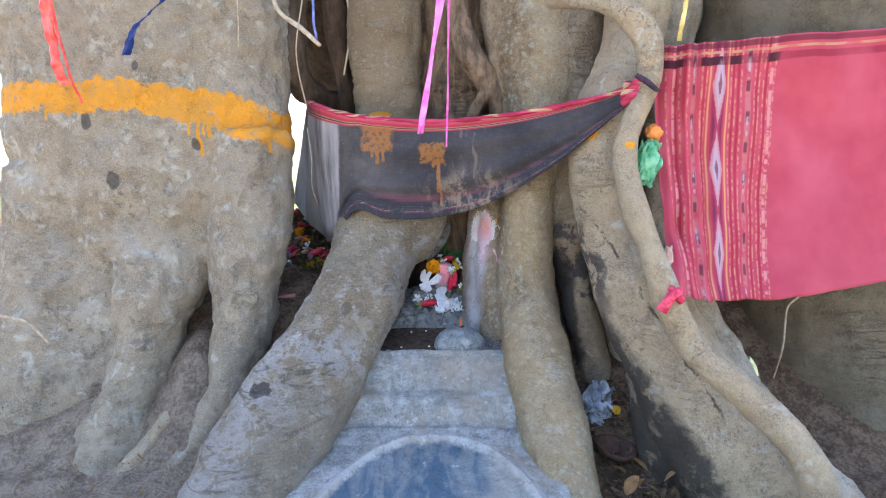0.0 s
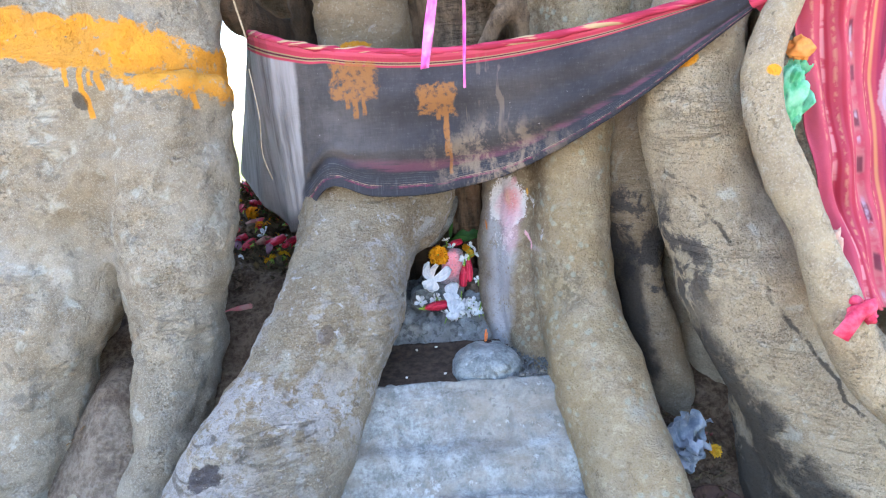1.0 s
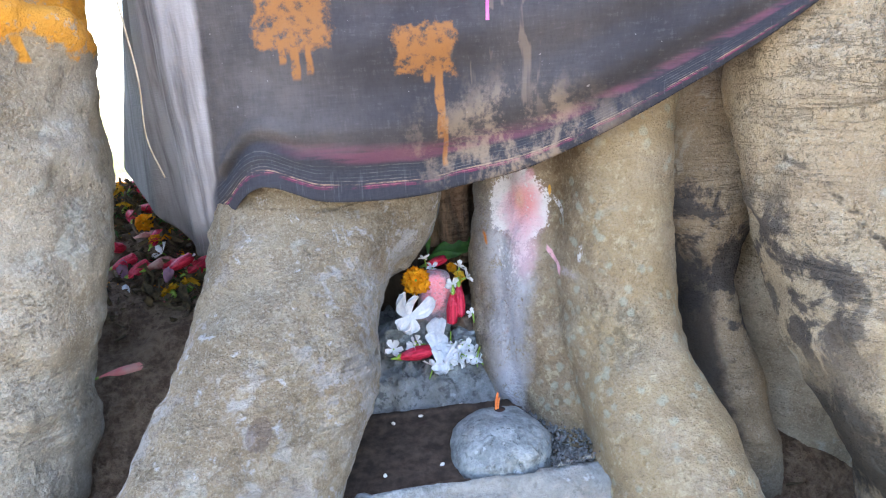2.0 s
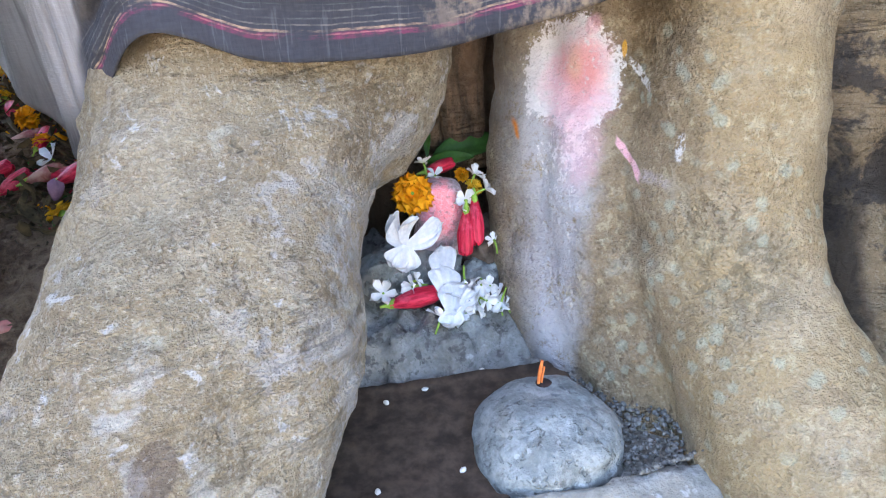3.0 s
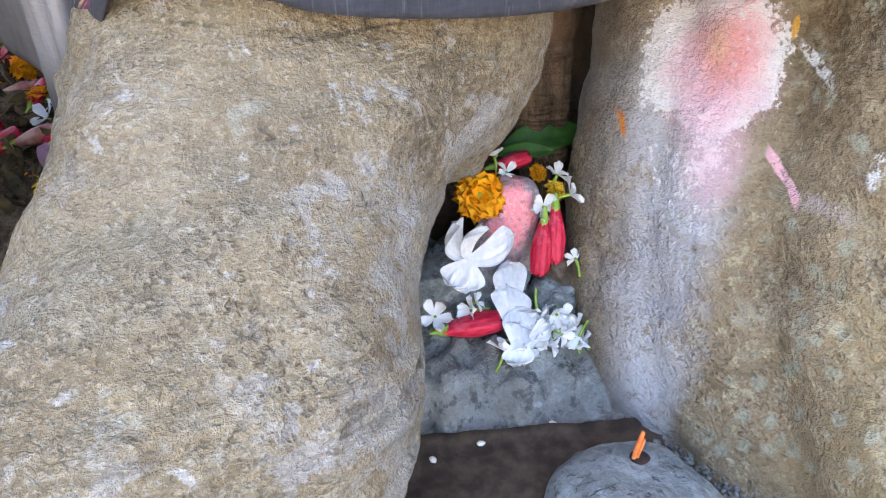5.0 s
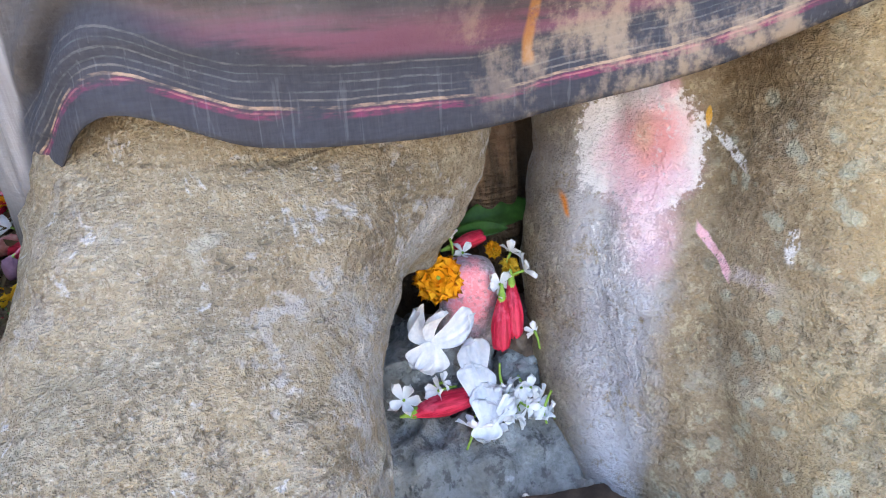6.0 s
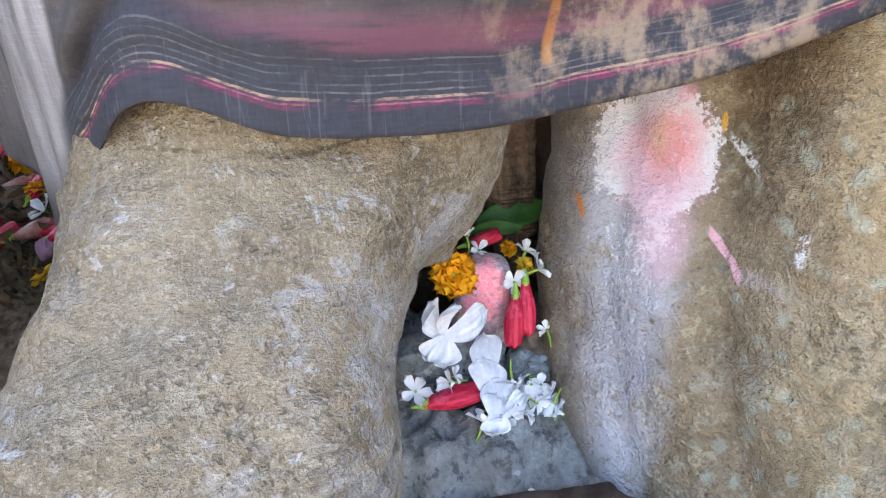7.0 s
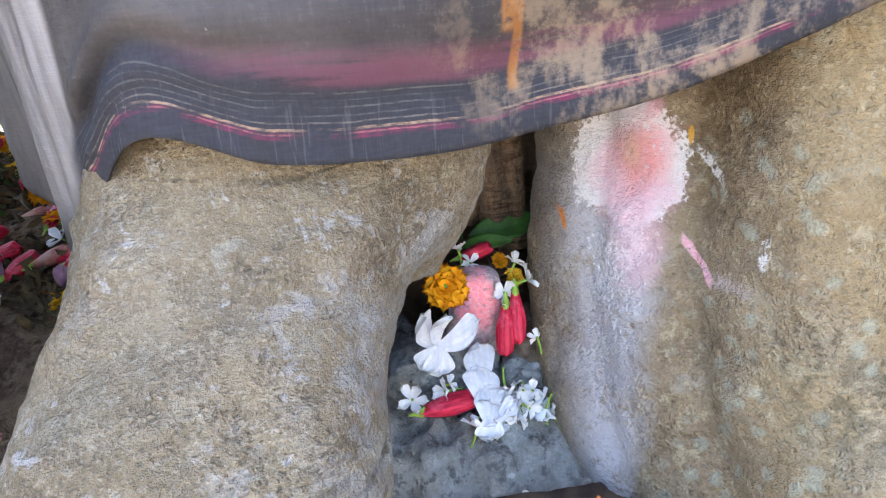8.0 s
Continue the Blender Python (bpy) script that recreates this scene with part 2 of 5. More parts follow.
        c = m.mix(scurf.step(0.45, 0.39) * (0.26 * flaky) * m.noise(7, 3).step(0.40, 0.58), c, (0.085, 0.064, 0.042))
        c = m.mix(scurf.step(0.56, 0.61) * (0.34 * flaky), c, (0.56, 0.51, 0.42))
        c = m.mix(m.noise(115, 4, 0.72, warp=0.3).step(0.40, 0.34) * (0.35 * flaky), c, (0.10, 0.078, 0.052))
    m.color(c)
    m.bump((scurf * 1.1 - seams * where * 0.16 + 0.25 * m.noise(130, 3, 0.75, stretch=(1, 1, 1.6)) if flaky else 0.0) + 0.9 * mottle + 0.5 * mid + (0.40 + 0.25 * flaky) * fine + 0.25 * wrinkle + 0.22 * grit - (0.4 * min(1.0, 3 * cracked)) * crack - (0.5 * min(1.0, 3 * cracked)) * split - 0.25 * specks - 0.25 * pits - 0.06 * flaky * flake, 0.014, 1.0)
    return m.m


def blot(m, cx, cz, rx, rz, ragged=0.35, scale=30, soft=0.12, square=False, across=None):
    """A ragged blot over the wall-facing plane at (cx, cz)."""
    dx, dz = ((across or m.x) - cx) / rx, (m.z - cz) / rz
    d = dx.absolute().most(dz.absolute()) if square else (dx * dx + dz * dz).power(0.5)
    d = d + (m.noise(scale, 4, 0.65) - 0.5) * (2 * ragged)
    return d.step(1.0 + soft, 1.0 - soft)


def drip(m, x, top, bottom, w=0.006):
    d = ((m.x - x + (m.noise(25, 2) - 0.5) * 0.012).absolute() - w).step(0.002, -0.001)
    return d * m.z.step(bottom, bottom + 0.006) * m.z.step(top + 0.01, top)


ORANGE = (0.72, 0.30, 0.018)


def paint_trunk(m, c):
    over = (m.x + 1.0).most(0.0)
    mid = 1.078 - over * over * 0.38
    edge = (m.noise(16, 5, 0.65) - 0.5) * 0.10
    band = ((m.z - mid + edge).absolute() - (0.042 + over * 0.02)).step(0.006, -0.004)
    band = band * (1.0 - (0.6 * m.noise(55, 4, 0.7) + 0.4 * m.noise(13, 4, 0.7)).step(0.54, 0.61) * 0.8)
    for x, t, b, w in ((-0.69, 0.99, 0.893, 0.0045), (-0.715, 0.99, 0.955, 0.004), (-0.66, 0.98, 0.945, 0.005), (-0.675, 0.98, 0.955, 0.003), (-0.50, 0.93, 0.90, 0.004), (-1.14, 1.06, 1.005, 0.004)):
        band = band.most(drip(m, x, t, b, w))
    c = m.mix(band * 0.95, c, m.mix(m.noise(14, 3).step(0.4, 0.65), ORANGE, (0.60, 0.27, 0.03)))
    pock = (0.6 * m.noise(30, 5, 0.7, warp=0.5) + 0.4 * m.noise(8, 3)).step(0.56, 0.62)
    c = m.mix(pock * 0.5 * (1.0 - band), c, (0.11, 0.098, 0.082))
    ash = m.noise(7, 5, 0.65).step(0.5, 0.7) * 0.25
    c = m.mix(ash * (1.0 - band), c, (0.47, 0.45, 0.41))
    for x, z, r in ((-0.94, 0.83, 0.022), (-1.02, 1.0, 0.02), (-0.70, 0.93, 0.014), (-0.85, 1.155, 0.012)):
        c = m.mix(blot(m, x, z, r * 0.8, r * 1.2, 0.5, 40) * 0.75, c, (0.055, 0.05, 0.045))
    return c


def paint_left_root(m, c):
    wash = (m.noise(8, 5, 0.65, warp=0.4) + 0.5 * (m.noise(45, 3) - 0.5)).step(0.53, 0.63) * m.x.step(-0.10, -0.24) * m.z.step(0.62, 0.50)
    c = m.mix(wash * 0.5, c, (0.50, 0.485, 0.465))
    grain = 0.45 * m.noise(28, 4, 0.65, warp=0.3) + 0.35 * m.noise(85, 4, 0.7) + 0.2 * m.noise(260, 3, 0.7)
    c = m.mix(grain.step(0.48, 0.41) * 0.30, c, (0.165, 0.126, 0.078))
    c = m.mix(grain.step(0.56, 0.61) * 0.35, c, (0.45, 0.40, 0.31))
    cool = (0.7 * m.noise(13, 5, 0.65, warp=0.5) + 0.3 * m.noise(70, 3, 0.7) + (0.52 - m.z) * 0.24).step(0.525, 0.570) * m.noise(3.5, 2).step(0.36, 0.52)
    c = m.mix(cool * 0.66, c, (0.47, 0.455, 0.455))
    scaly = (m.noise(26, 5, 0.7, stretch=(0.8, 0.8, 2.6), warp=0.5) - 0.5).absolute().step(0.026, 0.004) * (m.x + (m.noise(7, 3) - 0.5) * 0.3).step(-0.18, -0.32) * m.noise(13, 3).step(0.38, 0.52)
    c = m.mix(scaly * 0.4, c, (0.09, 0.072, 0.052))
    flecks = m.noise(34, 4, 0.65, warp=0.4).step(0.62, 0.68)
    c = m.mix(flecks * 0.6, c, (0.58, 0.575, 0.58))
    line = ((m.noise(3.2, 3, 0.5, stretch=(0.5, 0.5, 3.2), warp=0.4) - 0.5).absolute().step(0.012, 0.003)
            * m.noise(9, 3, stretch=(0.5, 0.5, 1.5)).step(0.42, 0.52))
    c = m.mix(line * 0.75 * grain.step(0.60, 0.48), c, (0.075, 0.058, 0.04))
    smear = m.x.step(-0.17, -0.11) * m.z.step(0.64, 0.58) * (0.6 * m.noise(18, 4) + 0.4 * m.noise(110, 3, 0.7)).step(0.42, 0.56)
    c = m.mix(smear * 0.6, c, (0.37, 0.375, 0.38))
    brown = m.noise(6, 3).step(0.45, 0.6) * m.z.step(0.5, 0.62)
    c = m.mix(brown * 0.2, c, (0.27, 0.20, 0.13))
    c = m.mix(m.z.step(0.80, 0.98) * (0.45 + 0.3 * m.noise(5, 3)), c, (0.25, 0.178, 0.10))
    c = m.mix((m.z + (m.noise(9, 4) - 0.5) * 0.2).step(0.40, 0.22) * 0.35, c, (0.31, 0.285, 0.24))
    c = m.mix(blot(m, -0.175, 1.015, 0.035, 0.012, 0.5, 50), c, ORANGE)
    c = m.mix(blot(m, -0.435, 0.30, 0.026, 0.014, 0.9, 45) * 0.8, c, (0.05, 0.04, 0.045))
    c = m.mix(blot(m, -0.245, 0.465, 0.014, 0.018, 0.5, 60) * 0.5, c, (0.10, 0.065, 0.06))
    return c


def paint_right_root(m, c):
    # q runs round the root from its inner lobe outwards
    q = m.x - m.y + 2.0
    wob = (m.noise(16, 5, 0.65) - 0.5) * 0.10
    grain = 0.5 * m.noise(60, 4, 0.7) + 0.5 * m.noise(220, 3, 0.7)
    clods = 0.4 * m.noise(34, 5, 0.7, warp=0.3) + 0.35 * m.noise(90, 4, 0.7) + 0.25 * m.noise(240, 3, 0.7)
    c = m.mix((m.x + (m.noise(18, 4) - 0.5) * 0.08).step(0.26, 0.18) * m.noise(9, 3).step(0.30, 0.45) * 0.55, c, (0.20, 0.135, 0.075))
    c = m.mix((q + wob).step(0.20, 0.32) * m.noise(10, 4).step(0.35, 0.6) * 0.5, c, (0.37, 0.265, 0.125))
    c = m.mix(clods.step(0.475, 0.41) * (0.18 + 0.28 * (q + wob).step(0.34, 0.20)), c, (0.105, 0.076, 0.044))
    c = m.mix(clods.step(0.52, 0.60) * 0.6, c, (0.56, 0.48, 0.32))
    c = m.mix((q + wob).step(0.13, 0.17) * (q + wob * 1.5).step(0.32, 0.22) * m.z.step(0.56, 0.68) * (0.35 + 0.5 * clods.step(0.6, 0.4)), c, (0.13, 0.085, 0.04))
    # grey lime wash down the inner lobe
    inner = (q + wob * 1.2).step(0.155, 0.09) * (m.x + (m.noise(14, 4) - 0.5) * 0.04).step(0.075, 0.115) * m.z.step(0.70, 0.60)
    c = m.mix(inner * 0.92 * (0.5 * m.noise(22, 4, 0.65) + 0.5 * m.noise(160, 3, 0.7)).step(0.32, 0.50), c, (0.54, 0.53, 0.555))
    moss = blot(m, 0.245, 0.50, 0.035, 0.045, 0.7, 30, 0.5) * m.noise(60, 4, 0.7).step(0.40, 0.55)
    c = m.mix(moss * 0.6, c, (0.11, 0.095, 0.06))
    # white powder with vermilion in its middle
    white = blot(m, 0.076, 0.655, 0.074, 0.053, 0.30, 34, 0.45, False, q).most(blot(m, 0.075, 0.585, 0.050, 0.06, 0.5, 34, 0.5, False, q) * 0.32)
    c = m.mix((white + (grain - 0.5) * 2.4).step(0.25, 0.50) * white.step(0.02, 0.15) * 0.95, c, (0.88, 0.84, 0.84))
    pink = blot(m, 0.090, 0.645, 0.050, 0.050, 0.7, 30, 0.5, False, q).most(blot(m, 0.105, 0.585, 0.035, 0.04, 0.8, 30, 0.5, False, q) * 0.6)
    pink = pink.most(blot(m, 0.112, 0.705, 0.012, 0.010, 0.7, 60, 0.4, False, q) * 0.8)
    c = m.mix(pink * 0.75 * grain.step(0.31, 0.45), c, (0.86, 0.45, 0.54))
    c = m.mix(blot(m, 0.096, 0.662, 0.032, 0.026, 0.7, 40, 0.6, False, q) * 0.7 * grain.step(0.34, 0.50), c, (0.90, 0.33, 0.30))
    c = m.mix(blot(m, 0.085, 0.668, 0.012, 0.016, 0.7, 40, 0.6, False, q) * 0.45, c, (0.90, 0.62, 0.40))
    run = (m.z - 0.591 + (q - 0.162) * 0.70 + (m.noise(50, 3) - 0.5) * 0.010).absolute().step(0.0062, 0.0035) * q.step(0.155, 0.160) * q.step(0.206, 0.198)
    c = m.mix(run * 0.9 * grain.step(0.32, 0.42), c, (0.88, 0.50, 0.58))
    tail = (m.z - 0.567 + (m.noise(50, 3) - 0.5) * 0.012).absolute().step(0.008, 0.002) * q.step(0.20, 0.21) * q.step(0.26, 0.24)
    c = m.mix(tail * 0.4 * grain.step(0.42, 0.54), c, (0.66, 0.56, 0.60))
    # round grey-green lichens, chalk marks
    spots = (m.cells(48) + (m.noise(110, 4, 0.7) - 0.5) * 0.7).step(0.38, 0.20) * m.noise(9, 2).step(0.42, 0.52) * (q + wob).step(0.14, 0.19)
    c = m.mix(spots * 0.42 * grain.step(0.30, 0.46), c, (0.44, 0.49, 0.40))
    c = m.mix(blot(m, 0.262, 0.603, 0.0065, 0.013, 0.8, 70, 0.3, False, q) * grain.step(0.46, 0.55) * 0.8, c, (0.80, 0.78, 0.77))
    c = m.mix((m.z - 0.660 + (q - 0.183) * 0.5 + (m.noise(60, 3) - 0.5) * 0.01).absolute().step(0.005, 0.003) * q.step(0.160, 0.166) * q.step(0.210, 0.20) * grain.step(0.44, 0.53) * 0.9, c, (0.76, 0.74, 0.73))
    c = m.mix(blot(m, 0.155, 0.682, 0.003, 0.008, 0.3, 120, 0.2, False, q) * 0.9, c, (0.75, 0.40, 0.05))
    c = m.mix(drip(m, 0.098, 0.60, 0.582, 0.001), c, (0.75, 0.24, 0.03))
    return c


def paint_stained(m, c):
    tar = m.noise(14, 6, 0.7, warp=0.4).step(0.47, 0.56) * m.x.step(0.50, 0.44) * m.z.step(0.74, 0.64) * m.z.step(0.36, 0.52)
    damp = (0.45 + 0.55 * m.noise(12, 5, 0.7).step(0.38, 0.50)) * (m.x - (m.z * -0.7 + 0.785) + (m.noise(9, 5, 0.7) - 0.5) * 0.10).step(0.02, -0.02) * (m.z + (m.noise(8, 4) - 0.5) * 0.12).step(0.50, 0.42)
    seam = (m.x - (m.z * -0.60 + 0.86) + (m.noise(14, 4) - 0.5) * 0.06).absolute().step(0.006, 0.002) * m.z.step(0.22, 0.30) * m.z.step(0.80, 0.70)
    c = m.mix(seam * m.noise(11, 5, 0.7).step(0.44, 0.54) * 0.85, c, (0.04, 0.034, 0.028))
    c = m.mix(damp * 0.9, c, (0.030, 0.027, 0.024))
    c = m.mix(tar * 0.85, c, (0.035, 0.034, 0.038))
    c = m.mix(blot(m, 0.42, 0.935, 0.018, 0.014, 0.5, 40), c, ORANGE)
    return c


BARK = bark("bark_grey", cracked=0.15)
BARK_TRUNK = bark("bark_trunk", paint_trunk, 0.8, 0.0, 0.06, (0.26, 0.218, 0.16))
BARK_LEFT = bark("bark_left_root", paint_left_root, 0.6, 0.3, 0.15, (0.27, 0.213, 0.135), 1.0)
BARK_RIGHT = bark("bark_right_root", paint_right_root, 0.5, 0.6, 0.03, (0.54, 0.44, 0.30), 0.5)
BARK_STAINED = bark("bark_stained", paint_stained, 0.3, 0.6, 0.12, (0.41, 0.335, 0.225))


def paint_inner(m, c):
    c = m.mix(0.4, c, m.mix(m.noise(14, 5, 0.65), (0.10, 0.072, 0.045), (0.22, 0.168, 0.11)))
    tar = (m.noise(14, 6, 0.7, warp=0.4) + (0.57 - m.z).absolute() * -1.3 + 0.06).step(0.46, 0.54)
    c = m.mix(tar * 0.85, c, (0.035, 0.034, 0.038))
    # Black strip paints the shade of the gap beside the right-hand root.
    gap_shade = (m.x + (m.noise(16, 4) - 0.5) * 0.06 - (0.60 - m.z) * 0.10).step(0.415, 0.395) * m.z.step(0.62, 0.54)
    return m.mix(gap_shade * 0.85, c, (0.03, 0.027, 0.026))


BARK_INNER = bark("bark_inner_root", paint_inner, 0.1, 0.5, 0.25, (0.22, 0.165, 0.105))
BARK_THIN = bark("bark_thin_root", lambda m, c: m.mix(blot(m, 0.481, 0.905, 0.012, 0.008, 0.5, 60), c, ORANGE), 0.4, 0.7, 0.1, (0.38, 0.31, 0.20))
# The hollow's shade is put into this very dark brown.
BARK_HOLLOW_SHADE = bark("bark_hollow_shade", lambda m, c: m.mix(0.85, c, m.mix(m.noise(26, 5, 0.65, stretch=(1, 1, 0.22)).step(0.35, 0.65), (0.030, 0.018, 0.012), (0.115, 0.066, 0.040))), 0.1, 0.3)

BARK_FIBRE = bark("bark_fibre", lambda m, c: m.mix(0.8, c, m.mix(m.noise(60, 5, 0.65, stretch=(1, 1, 0.15)).step(0.35, 0.65), (0.045, 0.024, 0.015), (0.20, 0.11, 0.065))), 0.1, 0.5)

BARK_BROWN = bark("bark_brown", lambda m, c: m.mix(0.85, c, m.mix(m.noise(34, 5, 0.68, stretch=(1, 1, 0.25), warp=0.4).step(0.36, 0.64), (0.075, 0.046, 0.028), (0.27, 0.178, 0.112))), 0.3, 0.6)


def earth():
    m = Mat("earth", 0.95)
    mid, fine = m.noise(18, 5, 0.65), m.noise(90, 4, 0.7)
    c = m.mix((0.5 * mid + 0.5 * fine).step(0.40, 0.60), (0.095, 0.058, 0.036), (0.23, 0.158, 0.102))
    c = m.mix(fine.step(0.62, 0.72) * 0.6, c, (0.26, 0.21, 0.15))
    pale = m.noise(1.2, 4).step(0.35, 0.6)
    c = m.mix((m.y.step(2.75, 3.2)).most(m.y.step(1.4, 0.6)) * 0.9, c, m.mix(m.y.step(2.0, 2.6), m.mix(pale, (0.32, 0.26, 0.185), (0.42, 0.355, 0.26)), m.mix(m.noise(5, 5, 0.7).step(0.4, 0.6), (0.11, 0.09, 0.065), (0.22, 0.19, 0.15))))
    dust = (m.x + (m.noise(5, 4) - 0.5) * 0.2).step(-0.52, -0.70) * (m.y + (m.noise(6, 4) - 0.5) * 0.3).step(1.98, 1.78)
    c = m.mix(dust * 0.8, c, m.mix((0.5 * mid + 0.5 * fine).step(0.36, 0.62), (0.17, 0.128, 0.092), (0.36, 0.295, 0.225)))
    grass = m.noise(0.9, 5, 0.6).step(0.44, 0.52) * m.y.step(3.4, 3.9)
    c = m.mix(grass * 0.85, c, m.mix(fine, (0.05, 0.09, 0.015), (0.12, 0.18, 0.04)))
    m.color(c)
    return m.bump(0.6 * mid + 0.6 * fine + 0.4 * m.noise(45, 4, 0.7), 0.03, 1.0).m


def cement():
    m = Mat("cement", 0.8)
    big, mid, fine = m.noise(7, 4), m.noise(30, 5, 0.65), m.noise(150, 3, 0.7)
    c = m.mix((0.6 * mid + 0.4 * fine).step(0.34, 0.64), (0.13, 0.138, 0.134), (0.335, 0.348, 0.338))
    c = m.mix(big.step(0.46, 0.62) * 0.55, c, (0.23, 0.195, 0.15))
    # bluish wash of the apron, worn through
    d = ((m.x - 0.01) / 0.285)
    e = ((m.y - 1.24) / 0.40)
    inside = (d * d + e * e).power(0.5) + (m.noise(20, 3) - 0.5) * 0.10
    brushed = m.noise(9, 5, 0.65, stretch=(1.6, 0.6, 1), warp=0.6)
    apron = inside.step(1.0, 0.97)
    c = m.mix(apron * 0.6, c, m.mix(mid, (0.15, 0.16, 0.155), (0.27, 0.275, 0.26)))
    blue = apron * (m.x - m.y * 0.25 + (m.noise(8, 3) - 0.5) * 0.2).step(-0.20, -0.29) * (0.45 + 0.55 * brushed.step(0.60, 0.44))
    c = m.mix(blue * 0.95, c, m.mix(mid, (0.022, 0.052, 0.085), (0.065, 0.115, 0.165)))
    rim = (inside - 1.05).absolute().step(0.06, 0.02) * m.y.step(1.72, 1.66)
    c = m.mix(rim * 0.55, c, (0.37, 0.375, 0.37))
    face = m.y.step(1.85, 1.83) * m.y.step(1.69, 1.71)
    c = m.mix(face * m.noise(13, 5, 0.7, warp=0.4).step(0.44, 0.58) * 0.5, c, m.mix(m.noise(24, 4, 0.7).step(0.4, 0.6), (0.12, 0.12, 0.11), (0.24, 0.205, 0.165)))
    wet = m.y.step(2.0, 2.05) * m.noise(16, 4).step(0.30, 0.6)
    c = m.mix(wet * 0.6, c, m.mix(m.noise(30, 4), (0.10, 0.085, 0.07), (0.12, 0.125, 0.125)))
    c = m.mix(m.y.step(2.0, 2.05) * m.noise(48, 4, 0.7).step(0.52, 0.60) * 0.7, c, (0.05, 0.048, 0.045))
    stain = m.noise(11, 5, 0.65, stretch=(0.7, 1, 2.5)).step(0.50, 0.62) * m.z.step(0.10, 0.2)
    c = m.mix(stain * 0.4, c, (0.15, 0.125, 0.10))
    c = m.mix(m.noise(55, 4, 0.7).step(0.58, 0.66) * 0.5, c, (0.09, 0.085, 0.08))
    white = m.noise(26, 4, 0.7).step(0.62, 0.70)
    c = m.mix(white * 0.35, c, (0.60, 0.61, 0.62))
    m.color(c)
    return m.bump(0.7 * mid + 0.25 * fine + 0.4 * m.noise(70, 3, 0.6) + m.y.step(2.0, 2.05) * 0.9 * m.noise(52, 4, 0.7), 0.010, 0.8).m


def smooth_stone():
    m = Mat("grey_stone", 0.8)
    mid, fine = m.noise(32, 5, 0.65), m.noise(130, 4, 0.7)
    c = m.mix((0.55 * mid + 0.45 * fine).step(0.40, 0.60), (0.15, 0.165, 0.166), (0.275, 0.293, 0.290))
    c = m.mix(m.noise(60, 4, 0.7).step(0.58, 0.64) * 0.6, c, (0.085, 0.085, 0.085))
    c = m.mix(m.noise(9, 3).step(0.52, 0.66) * 0.4, c, (0.25, 0.225, 0.19))
    c = m.mix(m.noise(80, 3, 0.6).step(0.62, 0.68) * 0.5, c, (0.42, 0.44, 0.44))
    m.color(c)
    holes = m.noise(95, 3, 0.6, warp=0.3).step(0.42, 0.34)
    return m.bump(0.6 * mid + 0.7 * m.noise(75, 4, 0.7) - 0.5 * holes, 0.007, 0.9).m


STONE = smooth_stone()


def plain(name, a, b, rough=0.6, scale=60, translucent=0.0, spread=0.0):
    m = Mat(name, rough)
    loc = m.local()
    f = m.noise(scale, 3, 0.6, vec=loc).step(0.3, 0.7)
    if spread:
        f = f * (1 - spread) + m.tint() * spread
    c = m.mix(f, a, b)
    m.color(c)
    m.bump(m.noise(scale * 3, 2, vec=loc), 0.001, 0.5)
    if translucent:
        m.translucent(translucent, c)
    return m.m


# Deep shade behind the red cloth is mixed into this bark's colour.
BARK_OLIVE_SHADED = bark("bark_olive_shaded", lambda m, c: m.mix(0.6, c, m.mix(m.noise(20, 4), (0.045, 0.035, 0.018), (0.11, 0.085, 0.044))), 0.2, 0.3)
EARTH, CEMENT = earth(), cement()
SOIL = plain("damp_soil", (0.030, 0.020, 0.014), (0.075, 0.050, 0.034), 0.95, 60)
MARIGOLD = plain("marigold_petals", (0.86, 0.32, 0.005), (0.96, 0.48, 0.015), 0.7, 90, 0.15)
YELLOW = plain("yellow_petals", (0.75, 0.42, 0.02), (0.85, 0.55, 0.05), 0.7, 90, 0.2)


def red_petals():
    m = Mat("red_petals", 0.45)
    loc = m.local()
    vein = m.noise(260, 4, 0.65, vec=loc, stretch=(1, 0.10, 1))
    c = m.mix(vein.step(0.36, 0.62), (0.40, 0.006, 0.028), (0.74, 0.034, 0.085))
    c = m.mix(m.noise(60, 3, vec=loc).step(0.56, 0.70) * 0.45, c, (0.82, 0.13, 0.20))
    m.color(c)
    return m.bump(vein, 0.002, 0.6).translucent(0.2, c).m


RED = red_petals()
HALF_FADED = plain("half_faded_petals", (0.72, 0.07, 0.09), (0.46, 0.36, 0.28), 0.7, 14)
FADED = plain("faded_petals", (0.26, 0.05, 0.05), (0.46, 0.26, 0.21), 0.8, 60, 0.1)
WHITE = plain("white_petals", (0.66, 0.68, 0.72), (0.84, 0.84, 0.85), 0.6, 90, 0.25)
MAUVE = plain("mauve_petals", (0.16, 0.08, 0.15), (0.32, 0.19, 0.27), 0.7, 60, 0.2)
STEM = plain("fresh_stem", (0.16, 0.30, 0.03), (0.30, 0.46, 0.08), 0.5, 80)
LEAF = plain("green_leaf", (0.025, 0.075, 0.012), (0.06, 0.16, 0.03), 0.4, 40, 0.15)
STICK = plain("orange_stick", (0.62, 0.13, 0.03), (0.75, 0.24, 0.07), 0.7, 80)
DRY = plain("dry_leaf", (0.16, 0.085, 0.035), (0.34, 0.20, 0.09), 0.85, 50, spread=0.5)
ROTTEN = plain("rotting_litter", (0.035, 0.026, 0.014), (0.14, 0.10, 0.05), 0.9, 50)
